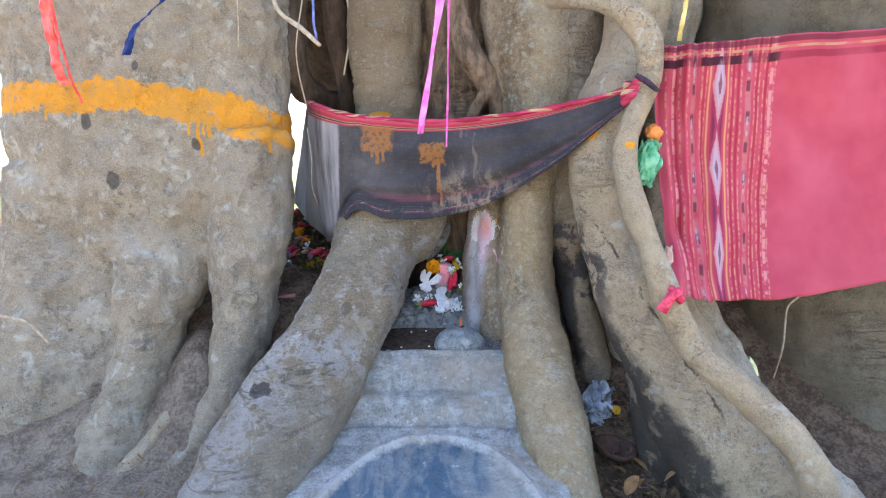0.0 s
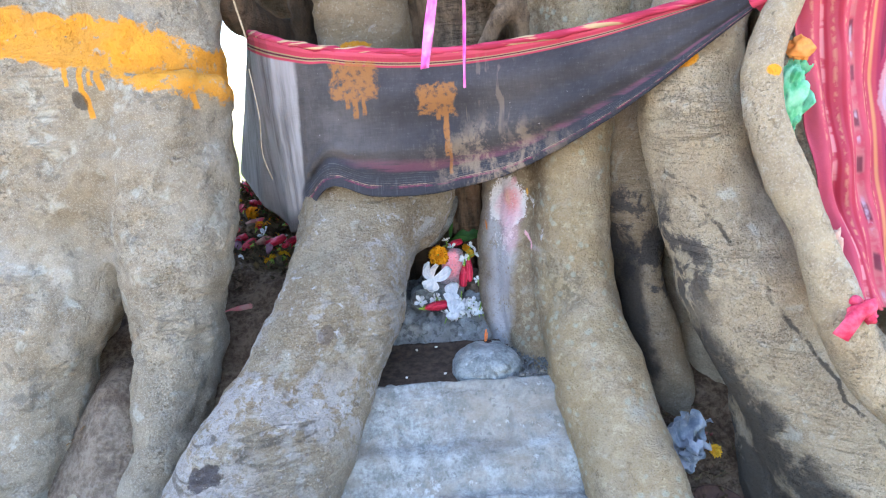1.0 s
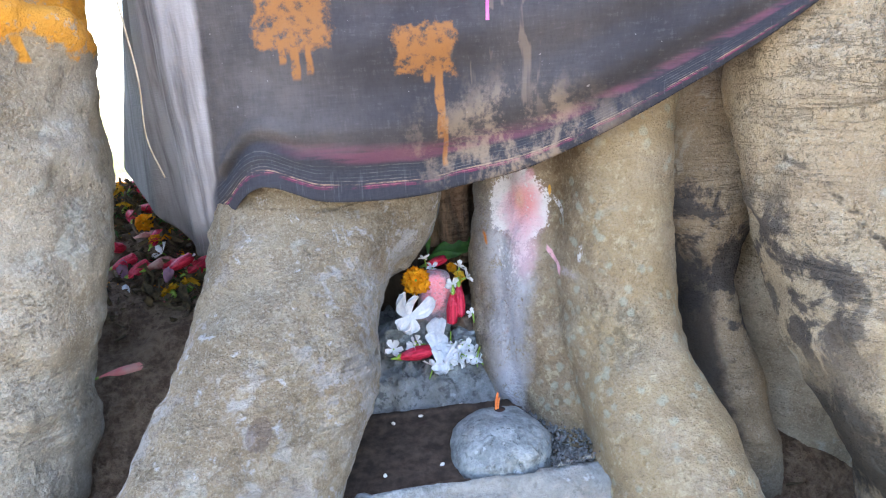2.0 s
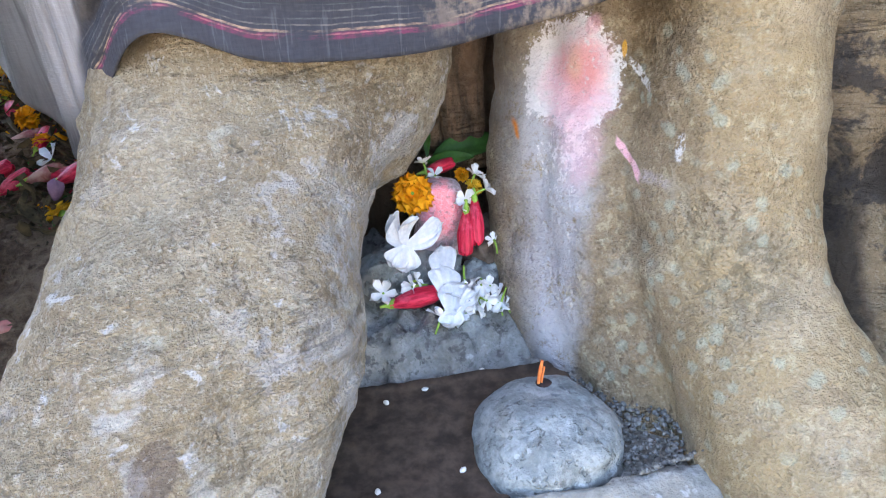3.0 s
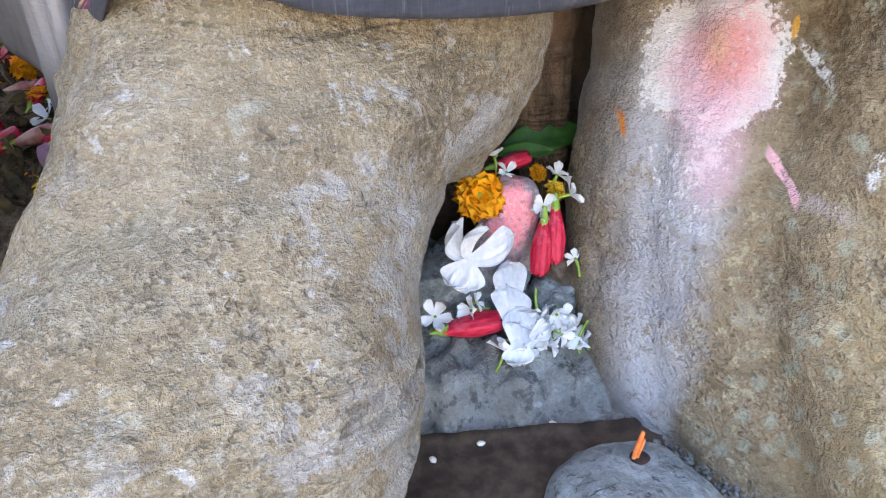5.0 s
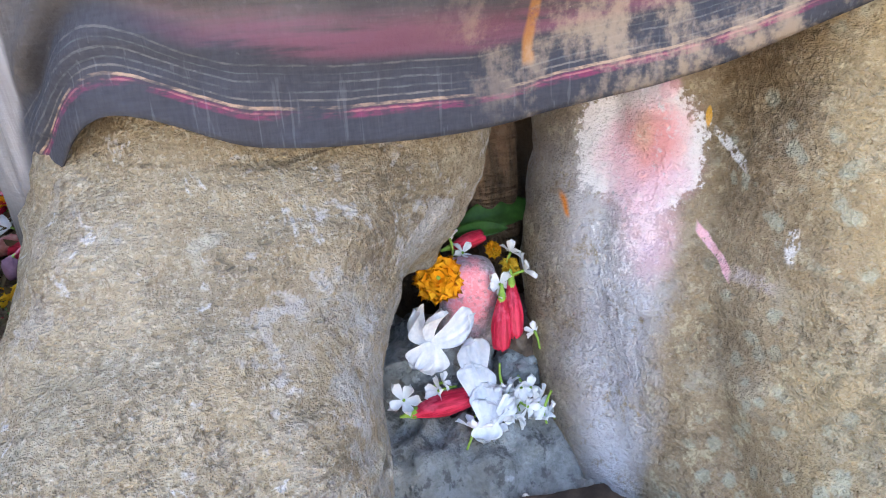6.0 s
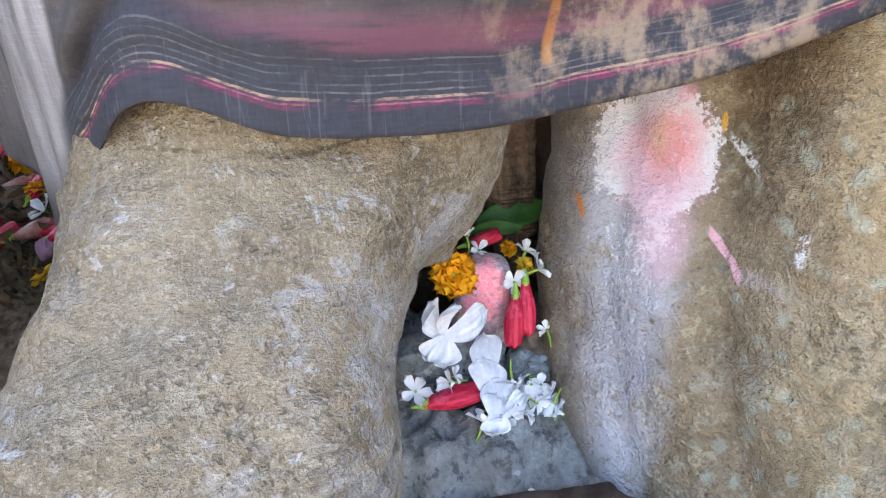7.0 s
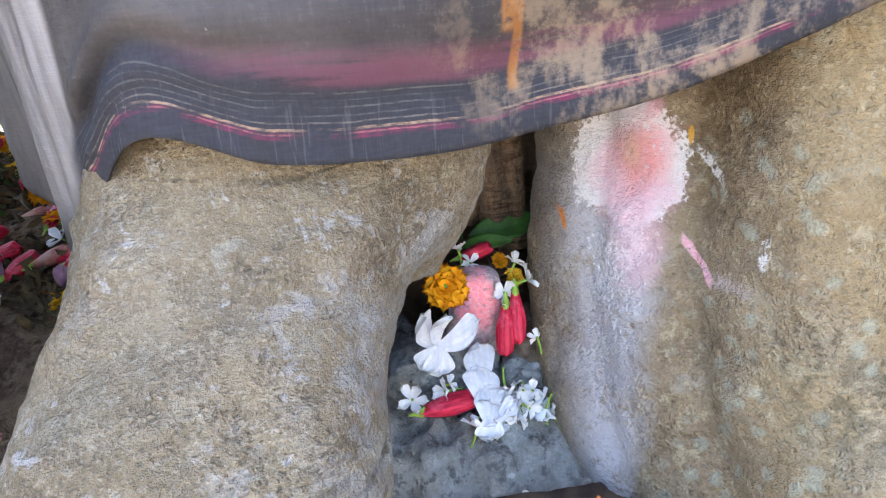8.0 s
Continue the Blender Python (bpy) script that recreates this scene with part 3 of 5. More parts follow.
CRUMB = plain("pale_crumb", (0.62, 0.56, 0.48), (0.78, 0.74, 0.68), 0.8, 90)
TERRACOTTA = plain("terracotta", (0.045, 0.024, 0.018), (0.10, 0.055, 0.04), 0.85, 50)
FOIL_PINK = plain("pink_foil", (0.72, 0.10, 0.42), (0.90, 0.30, 0.66), 0.22, 30)
FOIL_RED = plain("red_foil", (0.62, 0.05, 0.045), (0.85, 0.16, 0.12), 0.3, 30)
FOIL_BLUE = plain("blue_ribbon", (0.008, 0.022, 0.12), (0.02, 0.05, 0.24), 0.45, 30)
FOIL_GOLD = plain("gold_foil", (0.70, 0.45, 0.10), (0.90, 0.72, 0.30), 0.3, 30)
PALE_TWIG = plain("pale_twig", (0.30, 0.23, 0.15), (0.46, 0.38, 0.28), 0.8, 60)
BAG = plain("clear_plastic", (0.22, 0.27, 0.34), (0.50, 0.55, 0.62), 0.2, 40, 0.4)
GREEN_BAG = plain("green_plastic", (0.08, 0.46, 0.22), (0.34, 0.72, 0.48), 0.35, 40, 0.35)
TAN_RAG = plain("pale_rag", (0.42, 0.26, 0.20), (0.62, 0.44, 0.36), 0.9, 40)
PALE_BUD = plain("pale_yellow_bud", (0.55, 0.55, 0.22), (0.72, 0.72, 0.42), 0.6, 40)


def idol_stone():
    m = Mat("powdered_stone", 0.85)
    c = m.mix(m.noise(70, 4, 0.65).step(0.35, 0.65), (0.25, 0.21, 0.215), (0.44, 0.36, 0.375))
    c = m.mix(blot(m, 0.012, 0.490, 0.024, 0.036, 0.7, 60, 0.4) * 0.95, c, (0.88, 0.27, 0.32))
    c = m.mix(m.noise(210, 4, 0.75).step(0.48, 0.60) * 0.35, c, (0.80, 0.58, 0.62))
    c = m.mix(m.noise(150, 4, 0.7).step(0.46, 0.38) * 0.5, c, (0.22, 0.17, 0.17))
    m.color(c)
    return m.bump(m.noise(140, 4, 0.7), 0.004, 0.8).m


IDOL = idol_stone()
GRIT = plain("cement_grit", (0.07, 0.068, 0.064), (0.22, 0.222, 0.215), 0.9, 200)
BROWN_STONE = plain("brown_stone", (0.045, 0.032, 0.026), (0.15, 0.115, 0.09), 0.9, 60)


def dark_cloth():
    """Thin black cotton with a woven border along each edge, paint and mud on it."""
    m = Mat("black_cotton", 0.9)
    u, v = m.uv()
    weave = m.noise(420, 2, 0.6, stretch=(1, 1, 0.2)) * 0.5 + m.noise(420, 2, 0.6, stretch=(0.2, 0.2, 1)) * 0.5
    fade = m.noise(7, 4, 0.6).step(0.35, 0.7)
    c = m.mix(fade * 0.85 + weave * 0.15, (0.056, 0.052, 0.054), (0.135, 0.122, 0.120))
    c = m.mix(u.step(0.40, 0.58) * 0.5, c, (0.026, 0.026, 0.036))
    slub = 0.5 * m.noise(230, 3, 0.7, stretch=(0.15, 0.15, 1)) + 0.5 * m.noise(230, 3, 0.7, stretch=(1, 1, 0.15))
    c = m.mix(slub.step(0.50, 0.42) * 0.15, c, (0.024, 0.023, 0.028))
    c = m.mix(slub.step(0.54, 0.64) * 0.13, c, (0.22, 0.205, 0.21))
    # Left part bleached, with backlight through the thin cloth put into its colour.
    faded_backlit = (u + (m.noise(30, 3) - 0.5) * 0.012).step(0.298, 0.284) * m.noise(22, 4, 0.65, stretch=(1, 1, 0.12)).step(0.22, 0.62) * (1.0 - v.step(0.86, 0.97) * u.step(0.165, 0.20)) * (1.0 - v.step(0.55, 1.0) * 0.45)
    c = m.mix(faded_backlit * 0.88, c, (0.42, 0.40, 0.41))
    lint = m.noise(160, 2, 0.5).step(0.745, 0.775)
    c = m.mix(lint * 0.5, c, (0.40, 0.38, 0.38))
    vv = v + (m.noise(9, 3) - 0.5) * 0.02 + (m.noise(70, 3) - 0.5) * 0.008
    # lower border
    def line(at, w, col, f=0.8, gate=None):
        k = (vv - at).absolute().step(w, w * 0.5) * f * m.noise(60, 4, 0.7, stretch=(0.3, 0.3, 1)).step(0.36, 0.58)
        k = k * u.step(0.265, 0.31) * (0.35 + 0.65 * m.noise(240, 3, 0.7, stretch=(0.35, 0.35, 1)).step(0.40, 0.56))
        return m.mix(k * gate if gate else k, c, col)
    c = m.mix((vv - (0.34 - u).most(0.0) * 0.9).step(0.74, 0.80) * (u + (m.noise(14, 3) - 0.5) * 0.01).step(0.262, 0.285) * 0.85, c, m.mix(weave, (0.012, 0.014, 0.024), (0.060, 0.064, 0.082)))
    plum = vv.step(0.70, 0.765) * vv.step(0.83, 0.80) * u.step(0.40, 0.54)
    c = m.mix(plum * 0.55 * m.noise(26, 5, 0.65, stretch=(0.25, 0.25, 2)).step(0.38, 0.6), c, (0.22, 0.075, 0.12))
    for at, w, col in ((0.830, 0.003, (0.13, 0.125, 0.12)), (0.847, 0.002, (0.09, 0.10, 0.105)), (0.864, 0.003, (0.14, 0.14, 0.14)), (0.884, 0.003, (0.11, 0.115, 0.12)), (0.901, 0.003, (0.18, 0.165, 0.15))):
        c = line(at, w, col, 0.65)
    c = line(0.932, 0.013, (0.19, 0.030, 0.085), 0.8)
    c = line(0.917, 0.0045, (0.42, 0.29, 0.20), 0.8)
    c = line(0.928, 0.003, (0.40, 0.16, 0.16), 0.6)
    threads = m.noise(300, 2, 0.6, stretch=(1, 1, 0.04)).step(0.60, 0.68) * vv.step(0.80, 0.9)
    c = m.mix(threads * 0.10, c, (0.30, 0.30, 0.32))
    # upper border
    c = m.mix(v.step(0.095, 0.085), c, (0.46, 0.05, 0.09))
    c = m.mix((v - 0.064).absolute().step(0.014, 0.010), c, (0.36, 0.26, 0.15))
    c = m.mix((v - 0.064).absolute().step(0.006, 0.003), c, (0.10, 0.02, 0.035))
    c = m.mix(v.step(0.03, 0.02) * 0.7, c, (0.62, 0.10, 0.17))
    # turmeric paint
    p = blot(m, -0.172, 0.940, 0.046, 0.038, 0.5, 45, 0.12, True).most(blot(m, -0.006, 0.895, 0.036, 0.030, 0.7, 40, 0.12, True))
    for x, t, b, w in ((-0.172, 0.93, 0.862, 0.005), (-0.188, 0.93, 0.882, 0.004), (-0.155, 0.93, 0.868, 0.003), (0.012, 0.89, 0.775, 0.005), (0.018, 0.80, 0.735, 0.003), (-0.004, 0.88, 0.85, 0.004)):
        p = p.most(drip(m, x, t, b, w))
    c = m.mix(p * m.noise(70, 4, 0.7).step(0.3, 0.52) * 0.8, c, (0.36, 0.155, 0.045))
    # dried mud
    mud = (0.75 * m.noise(26, 5, 0.62, stretch=(1.3, 1.3, 0.7)) + 0.25 * m.noise(150, 3, 0.7)).step(0.45, 0.60) * blot(m, 0.11, 0.765, 0.115, 0.075, 0.6, 18, 0.6)
    runs = m.noise(30, 3, stretch=(1.6, 1, 0.12)).step(0.58, 0.66) * blot(m, 0.10, 0.88, 0.06, 0.09, 0.4, 18, 0.4) * 0.5
    c = m.mix(mud.most(runs) * 0.6, c, (0.38, 0.29, 0.21))
    m.color(c)
    m.bump(weave * 0.4 + slub * 0.5 + m.noise(30, 4, 0.6, stretch=(1, 1, 0.3)) * 0.9 + m.noise(14, 4, 0.6, warp=1.0) * 0.9 + m.noise(22, 3, stretch=(0.4, 0.4, 1)) * 0.3, 0.006, 0.6)
    return m.translucent(0.22, c).m


def red_cloth():
    """Red handloom cotton: ikat bands down the end piece and a dark border along the top."""
    m = Mat("red_handloom", 0.85)
    u, v = m.uv()          # metres from the free edge, metres from the top
    u = u / 1.19
    w = m.noise(500, 2, 0.6)
    c = m.mix(m.noise(9, 4).step(0.3, 0.7) * 0.7 + w * 0.3, (0.40, 0.045, 0.080), (0.52, 0.085, 0.122))
    cell = lambda f, sharp=0.25: ((v * f).op("FRACT") - 0.5).absolute().step(0.5 * sharp + 0.1, 0.5 * sharp)
    dash = m.noise(30, 3, stretch=(0.4, 0.4, 1.4)).step(0.42, 0.52)
    def stripe(at, width, col, gate=None, f=0.85):
        k = (u - at).absolute().step(width * 0.5 + 0.0015, width * 0.5 - 0.0015) * f
        return m.mix(k * gate if gate else k, c, col)
    for at in (0.022, 0.036, 0.050, 0.063, 0.094, 0.103, 0.160, 0.170, 0.182, 0.210, 0.220, 0.230, 0.240, 0.252):
        c = stripe(at, 0.003, (0.56, 0.25, 0.17), m.noise(90, 3).step(0.42, 0.60))
    for at in (0.043, 0.057, 0.098, 0.165, 0.176, 0.215, 0.235):
        c = stripe(at, 0.005, (0.33, 0.012, 0.035), None, 0.7)
    for at in (0.038, 0.246):
        c = stripe(at, 0.007, (0.62, 0.26, 0.27), dash, 0.8)
    for at in (0.078, 0.196):
        c = stripe(at, 0.012, (0.48, 0.17, 0.17), m.noise(40, 3).step(0.35, 0.55), 0.7)
        c = stripe(at, 0.008, (0.10, 0.02, 0.04), cell(15), 0.8)
        c = stripe(at, 0.005, (0.46, 0.34, 0.40), cell(8) * m.noise(50, 2).step(0.4, 0.55), 0.8)
    c = stripe(0.132, 0.026, (0.30, 0.030, 0.085))
    blur = (m.noise(130, 3, stretch=(0.3, 0.3, 1.6)) - 0.5) * 0.030
    diamond = (u - 0.132).absolute() * 42 + (((v + blur) * 5.4).op("FRACT") - 0.5).absolute() * 1.3
    c = m.mix(diamond.step(0.66, 0.54) * 0.85, c, (0.52, 0.27, 0.30))
    c = m.mix(diamond.step(0.46, 0.34) * 0.75, c, (0.42, 0.34, 0.42))
    c = m.mix(diamond.step(0.24, 0.14) * 0.8, c, (0.15, 0.02, 0.05))
    c = m.mix(diamond.step(0.78, 0.84) * (u - 0.132).absolute().step(0.011, 0.009) * 0.7, c, (0.13, 0.02, 0.05))
    for at in (0.112, 0.152):
        c = stripe(at, 0.004, (0.62, 0.30, 0.14))
    broken = 0.35 + 0.65 * m.noise(22, 3, stretch=(1, 1, 0.4)).step(0.42, 0.56)
    c = m.mix((v - 0.009).absolute().step(0.007, 0.005) * 0.8, c, (0.12, 0.014, 0.030))
    c = m.mix((v - 0.042).absolute().step(0.011, 0.008) * broken * u.step(0.30, 0.24), c, (0.06, 0.012, 0.022))
    c = m.mix((v - 0.042).absolute().step(0.009, 0.006) * 0.7 * u.step(0.24, 0.30), c, (0.22, 0.016, 0.04))
    c = m.mix((v - 0.024).absolute().step(0.0035, 0.002) * broken, c, (0.46, 0.25, 0.14))
    fade = m.noise(3.5, 3).step(0.5, 0.7) * 0.4
    c = m.mix(fade, c, (0.58, 0.12, 0.17))
    m.color(c)
    m.bump(w * 0.4 + m.noise(26, 3, stretch=(1, 1, 0.4)), 0.003, 0.6)
    return m.translucent(0.18, c).m


DARK_CLOTH, RED_CLOTH = dark_cloth(), red_cloth()


# ---- ground ----
GROUND_Y = (-300, 1.50, 1.68, 1.85, 2.05, 2.24, 2.50, 2.70, 2.86, 3.3, 4.5, 300)
GROUND_Z = (0.0, 0.0, 0.03, 0.165, 0.385, 0.465, 0.575, 0.645, 0.60, 0.42, 0.36, 0.36)


def ground_z(x, y):
    return float(np.interp(y, GROUND_Y, GROUND_Z)) - 0.14 * math.exp(-((x - 0.03) / 0.24) ** 6) + 0.15 * math.exp(-((x + 0.74) / 0.09) ** 2 - ((y - 1.86) / 0.10) ** 2)


def build_ground():
    xs = np.concatenate([-np.geomspace(250, 2.2, 22), np.arange(-2.1, 2.11, 0.022), np.geomspace(2.2, 250, 22)])
    ys = np.concatenate([-np.geomspace(250, 0.6, 22), np.arange(-0.5, 0.9, 0.07), np.arange(0.92, 3.4, 0.022), np.geomspace(3.45, 300, 36)])
    X, Y = np.meshgrid(xs, ys, indexing="ij")
    Z = np.interp(Y, GROUND_Y, GROUND_Z) - 0.14 * np.exp(-np.clip((X - 0.03) / 0.24, -9, 9) ** 6) + 0.15 * np.exp(-np.clip((X + 0.74) / 0.09, -9, 9) ** 2 - np.clip((Y - 1.86) / 0.10, -9, 9) ** 2)
    P = np.stack([X.ravel(), Y.ravel(), np.zeros(X.size)], 1)
    near = np.clip(1.6 - np.abs(P[:, 1] - 1.5) / 2.5, 0, 1) * np.clip(2.5 - np.abs(P[:, 0]), 0, 1)
    Z = Z.ravel() + (0.028 * fbm(P * 5, 3, 11) + 0.010 * fbm(P * 24, 3, 12)) * near + 0.05 * fbm(P * 0.4, 3, 13)* (1 - near) * (np.abs(P[:, 1]) < 40)
    verts = np.stack([P[:, 0], P[:, 1], Z], 1)
    ny = len(ys)
    faces = [(i * ny + j, (i + 1) * ny + j, (i + 1) * ny + j + 1, i * ny + j + 1) for i in range(len(xs) - 1) for j in range(ny - 1)]
    tagged(part("ground", ([tuple(v) for v in verts], faces), EARTH), "bare brown earth banked up round the tree roots", "ground", kind="structure")


build_ground()


# ---- the banyan ----
banyan = empty("banyan_tree", "old grey banyan with fused trunks and splayed roots", "tree", pose(0, 2.3, 0))
banyan_at = banyan.matrix_world.translation.copy()


def root(name, rows_list, material, square=1.0, **k):
    ob = fused(name, [tube_data(r, 80, 36, square=square) for r in rows_list], material, banyan, **k)
    ob.matrix_parent_inverse = Matrix.Translation(-banyan_at)
    return ob


root("trunk", [
    [(-0.97, 2.20, 2.2, 0.52, 0.34), (-0.95, 2.15, 1.5, 0.495, 0.28), (-0.94, 2.12, 1.1, 0.475, 0.245), (-0.94, 2.11, 0.8, 0.46, 0.23), (-0.945, 2.12, 0.6, 0.43, 0.21)],
    [(-0.84, 2.08, 0.85, 0.17, 0.17), (-0.865, 2.03, 0.62, 0.15, 0.16), (-0.895, 1.96, 0.42, 0.120, 0.14), (-0.925, 1.88, 0.20, 0.105, 0.12), (-0.965, 1.79, 0.04, 0.11, 0.10), (-0.985, 1.70, -0.08, 0.11, 0.08), (-1.01, 1.60, -0.20, 0.1, 0.07)],
    [(-0.60, 2.07, 0.95, 0.15, 0.15), (-0.608, 2.03, 0.72, 0.137, 0.15), (-0.598, 1.96, 0.50, 0.102, 0.125), (-0.602, 1.92, 0.36, 0.088, 0.10), (-0.63, 1.86, 0.20, 0.066, 0.08), (-0.68, 1.78, 0.08, 0.045, 0.055), (-0.77, 1.68, -0.01, 0.03, 0.035), (-0.82, 1.62, -0.06, 0.02, 0.02)],
    [(-1.06, 2.12, 0.85, 0.18, 0.20), (-1.08, 2.09, 0.55, 0.17, 0.19), (-1.11, 2.05, 0.25, 0.17, 0.19), (-1.14, 2.00, 0.0, 0.18, 0.19), (-1.17, 1.95, -0.25, 0.18, 0.18)],
    [(-1.22, 2.12, 0.85, 0.2, 0.2), (-1.24, 2.08, 0.55, 0.21, 0.2), (-1.26, 2.02, 0.25, 0.23, 0.2), (-1.30, 1.95, -0.1, 0.25, 0.2)],
], BARK_TRUNK, voxel=0.009, relief=1.6, label="pale grey trunk with a band of orange paint", seed=1)
root("root", [[(-0.66, 1.90, 0.30, 0.03), (-0.72, 1.84, 0.21, 0.028), (-0.83, 1.74, 0.07, 0.025), (-0.90, 1.67, -0.02, 0.02)],
              [(-0.74, 1.95, 0.30, 0.06), (-0.76, 1.88, 0.16, 0.06), (-0.83, 1.78, 0.03, 0.05), (-0.9, 1.7, -0.06, 0.04)]], BARK_THIN, voxel=0.007, label="low root caked with brown earth", seed=2)
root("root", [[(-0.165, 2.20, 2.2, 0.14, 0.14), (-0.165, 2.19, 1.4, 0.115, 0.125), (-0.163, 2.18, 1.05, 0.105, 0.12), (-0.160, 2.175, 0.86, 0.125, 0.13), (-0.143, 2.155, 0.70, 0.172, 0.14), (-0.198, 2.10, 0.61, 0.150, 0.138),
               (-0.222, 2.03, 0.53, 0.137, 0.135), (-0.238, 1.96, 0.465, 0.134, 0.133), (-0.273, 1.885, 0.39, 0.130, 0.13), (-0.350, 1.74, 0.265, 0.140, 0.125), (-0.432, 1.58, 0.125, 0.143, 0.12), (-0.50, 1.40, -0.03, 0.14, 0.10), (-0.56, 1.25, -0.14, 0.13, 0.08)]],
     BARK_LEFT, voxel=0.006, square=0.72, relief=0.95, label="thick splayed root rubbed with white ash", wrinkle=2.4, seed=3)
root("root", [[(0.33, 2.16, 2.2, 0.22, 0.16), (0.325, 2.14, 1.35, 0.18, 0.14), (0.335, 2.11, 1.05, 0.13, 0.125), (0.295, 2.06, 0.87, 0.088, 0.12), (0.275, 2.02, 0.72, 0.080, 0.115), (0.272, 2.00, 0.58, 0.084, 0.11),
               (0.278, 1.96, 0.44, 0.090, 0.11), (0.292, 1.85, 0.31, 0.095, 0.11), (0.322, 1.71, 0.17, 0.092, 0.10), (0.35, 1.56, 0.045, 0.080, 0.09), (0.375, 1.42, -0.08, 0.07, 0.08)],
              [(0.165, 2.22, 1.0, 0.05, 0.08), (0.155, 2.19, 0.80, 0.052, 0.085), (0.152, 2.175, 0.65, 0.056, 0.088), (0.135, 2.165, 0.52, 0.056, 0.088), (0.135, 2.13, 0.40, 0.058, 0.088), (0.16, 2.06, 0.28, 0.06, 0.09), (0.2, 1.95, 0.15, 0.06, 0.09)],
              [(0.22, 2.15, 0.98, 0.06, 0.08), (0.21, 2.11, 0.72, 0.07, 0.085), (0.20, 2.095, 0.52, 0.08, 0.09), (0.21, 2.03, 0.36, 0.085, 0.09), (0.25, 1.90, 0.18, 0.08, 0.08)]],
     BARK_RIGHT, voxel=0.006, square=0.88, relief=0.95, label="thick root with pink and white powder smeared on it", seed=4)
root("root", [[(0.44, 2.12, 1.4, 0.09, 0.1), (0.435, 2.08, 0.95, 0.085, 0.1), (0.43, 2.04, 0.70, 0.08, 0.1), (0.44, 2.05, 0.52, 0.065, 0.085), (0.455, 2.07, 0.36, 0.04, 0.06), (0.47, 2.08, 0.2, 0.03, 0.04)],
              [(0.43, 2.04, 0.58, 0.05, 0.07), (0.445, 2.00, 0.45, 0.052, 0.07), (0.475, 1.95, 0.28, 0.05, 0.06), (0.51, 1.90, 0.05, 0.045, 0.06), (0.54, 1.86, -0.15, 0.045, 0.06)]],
     BARK_INNER, voxel=0.008, label="inner root with black stains and gap shade in its colour", seed=5)
root("root", [[(0.60, 1.98, 2.0, 0.12, 0.14), (0.57, 1.93, 1.3, 0.085, 0.12), (0.525, 1.89, 1.12, 0.08, 0.12), (0.468, 1.85, 0.95, 0.085, 0.12), (0.485, 1.84, 0.74, 0.088, 0.12), (0.565, 1.79, 0.52, 0.125, 0.14), (0.655, 1.70, 0.33, 0.135, 0.14), (0.745, 1.62, 0.15, 0.145, 0.13), (0.83, 1.52, -0.02, 0.15, 0.12), (0.92, 1.42, -0.18, 0.15, 0.1)],
              [(0.56, 1.79, 0.50, 0.08, 0.09), (0.60, 1.76, 0.36, 0.085, 0.09), (0.63, 1.74, 0.22, 0.09, 0.09), (0.65, 1.71, 0.08, 0.10, 0.09), (0.67, 1.68, -0.1, 0.11, 0.1)]],
     BARK_STAINED, voxel=0.008, label="wide tan buttress root cracked along its side", seed=6)
root("root", [[(0.66, 1.84, 1.1, 0.07, 0.09), (0.655, 1.82, 0.7, 0.07, 0.09), (0.695, 1.76, 0.48, 0.07, 0.09), (0.765, 1.68, 0.29, 0.078, 0.09), (0.88, 1.57, 0.12, 0.09, 0.1), (1.02, 1.45, -0.06, 0.1, 0.1)]],
     BARK, voxel=0.009, label="mottled outer buttress root", seed=7)
root("aerial_root", [[(0.33, 1.86, 1.30, 0.022), (0.40, 1.74, 1.27, 0.025), (0.475, 1.645, 1.225, 0.030), (0.530, 1.62, 1.145, 0.034), (0.528, 1.62, 1.04, 0.030), (0.485, 1.60, 0.935, 0.030), (0.476, 1.575, 0.84, 0.030), (0.492, 1.535, 0.755, 0.031),
                      (0.520, 1.505, 0.665, 0.031), (0.552, 1.49, 0.57, 0.033), (0.607, 1.49, 0.46, 0.036), (0.675, 1.45, 0.383, 0.038), (0.785, 1.41, 0.288, 0.040), (0.845, 1.385, 0.20, 0.040), (0.868, 1.37, 0.10, 0.038), (0.875, 1.36, -0.06, 0.036)]],
     BARK_THIN, voxel=0.006, relief=0.5, label="slender tan root snaking down the buttress", seed=8)
root("trunk", [[(0.68, 2.16, 2.2, 0.2, 0.18), (0.66, 2.12, 1.4, 0.155, 0.15), (0.64, 2.10, 0.9, 0.14, 0.14), (0.66, 2.05, 0.4, 0.15, 0.15), (0.7, 2.0, -0.1, 0.15, 0.15)]], BARK, voxel=0.012, label="grey trunk behind the red cloth", seed=9)
root("trunk", [[(1.25, 2.25, 2.2, 0.5, 0.4), (1.22, 2.2, 1.4, 0.42, 0.35), (1.25, 2.2, 0.8, 0.36, 0.32), (1.30, 2.15, 0.4, 0.34, 0.32), (1.36, 2.08, -0.1, 0.36, 0.34)]], BARK_OLIVE_SHADED, voxel=0.016, label="olive brown trunk with deep shade in its colour", seed=10)
# Widened and raised unseen above z 1.7 to keep sun off the roots.
root("trunk", [[(0.25, 2.9, 4.8, 1.7, 0.9), (0.25, 2.85, 2.2, 1.6, 0.75), (0.28, 2.84, 1.7, 1.35, 0.60), (0.30, 2.88, 1.35, 0.95, 0.42), (0.34, 2.88, 1.0, 0.80, 0.42), (0.36, 2.82, 0.5, 0.82, 0.52), (0.36, 2.8, -0.1, 0.9, 0.55)]], BARK_HOLLOW_SHADE, voxel=0.03, relief=2.0, label="fused inner trunk, shade in its colour, unseen top blocks the sun", seed=11)
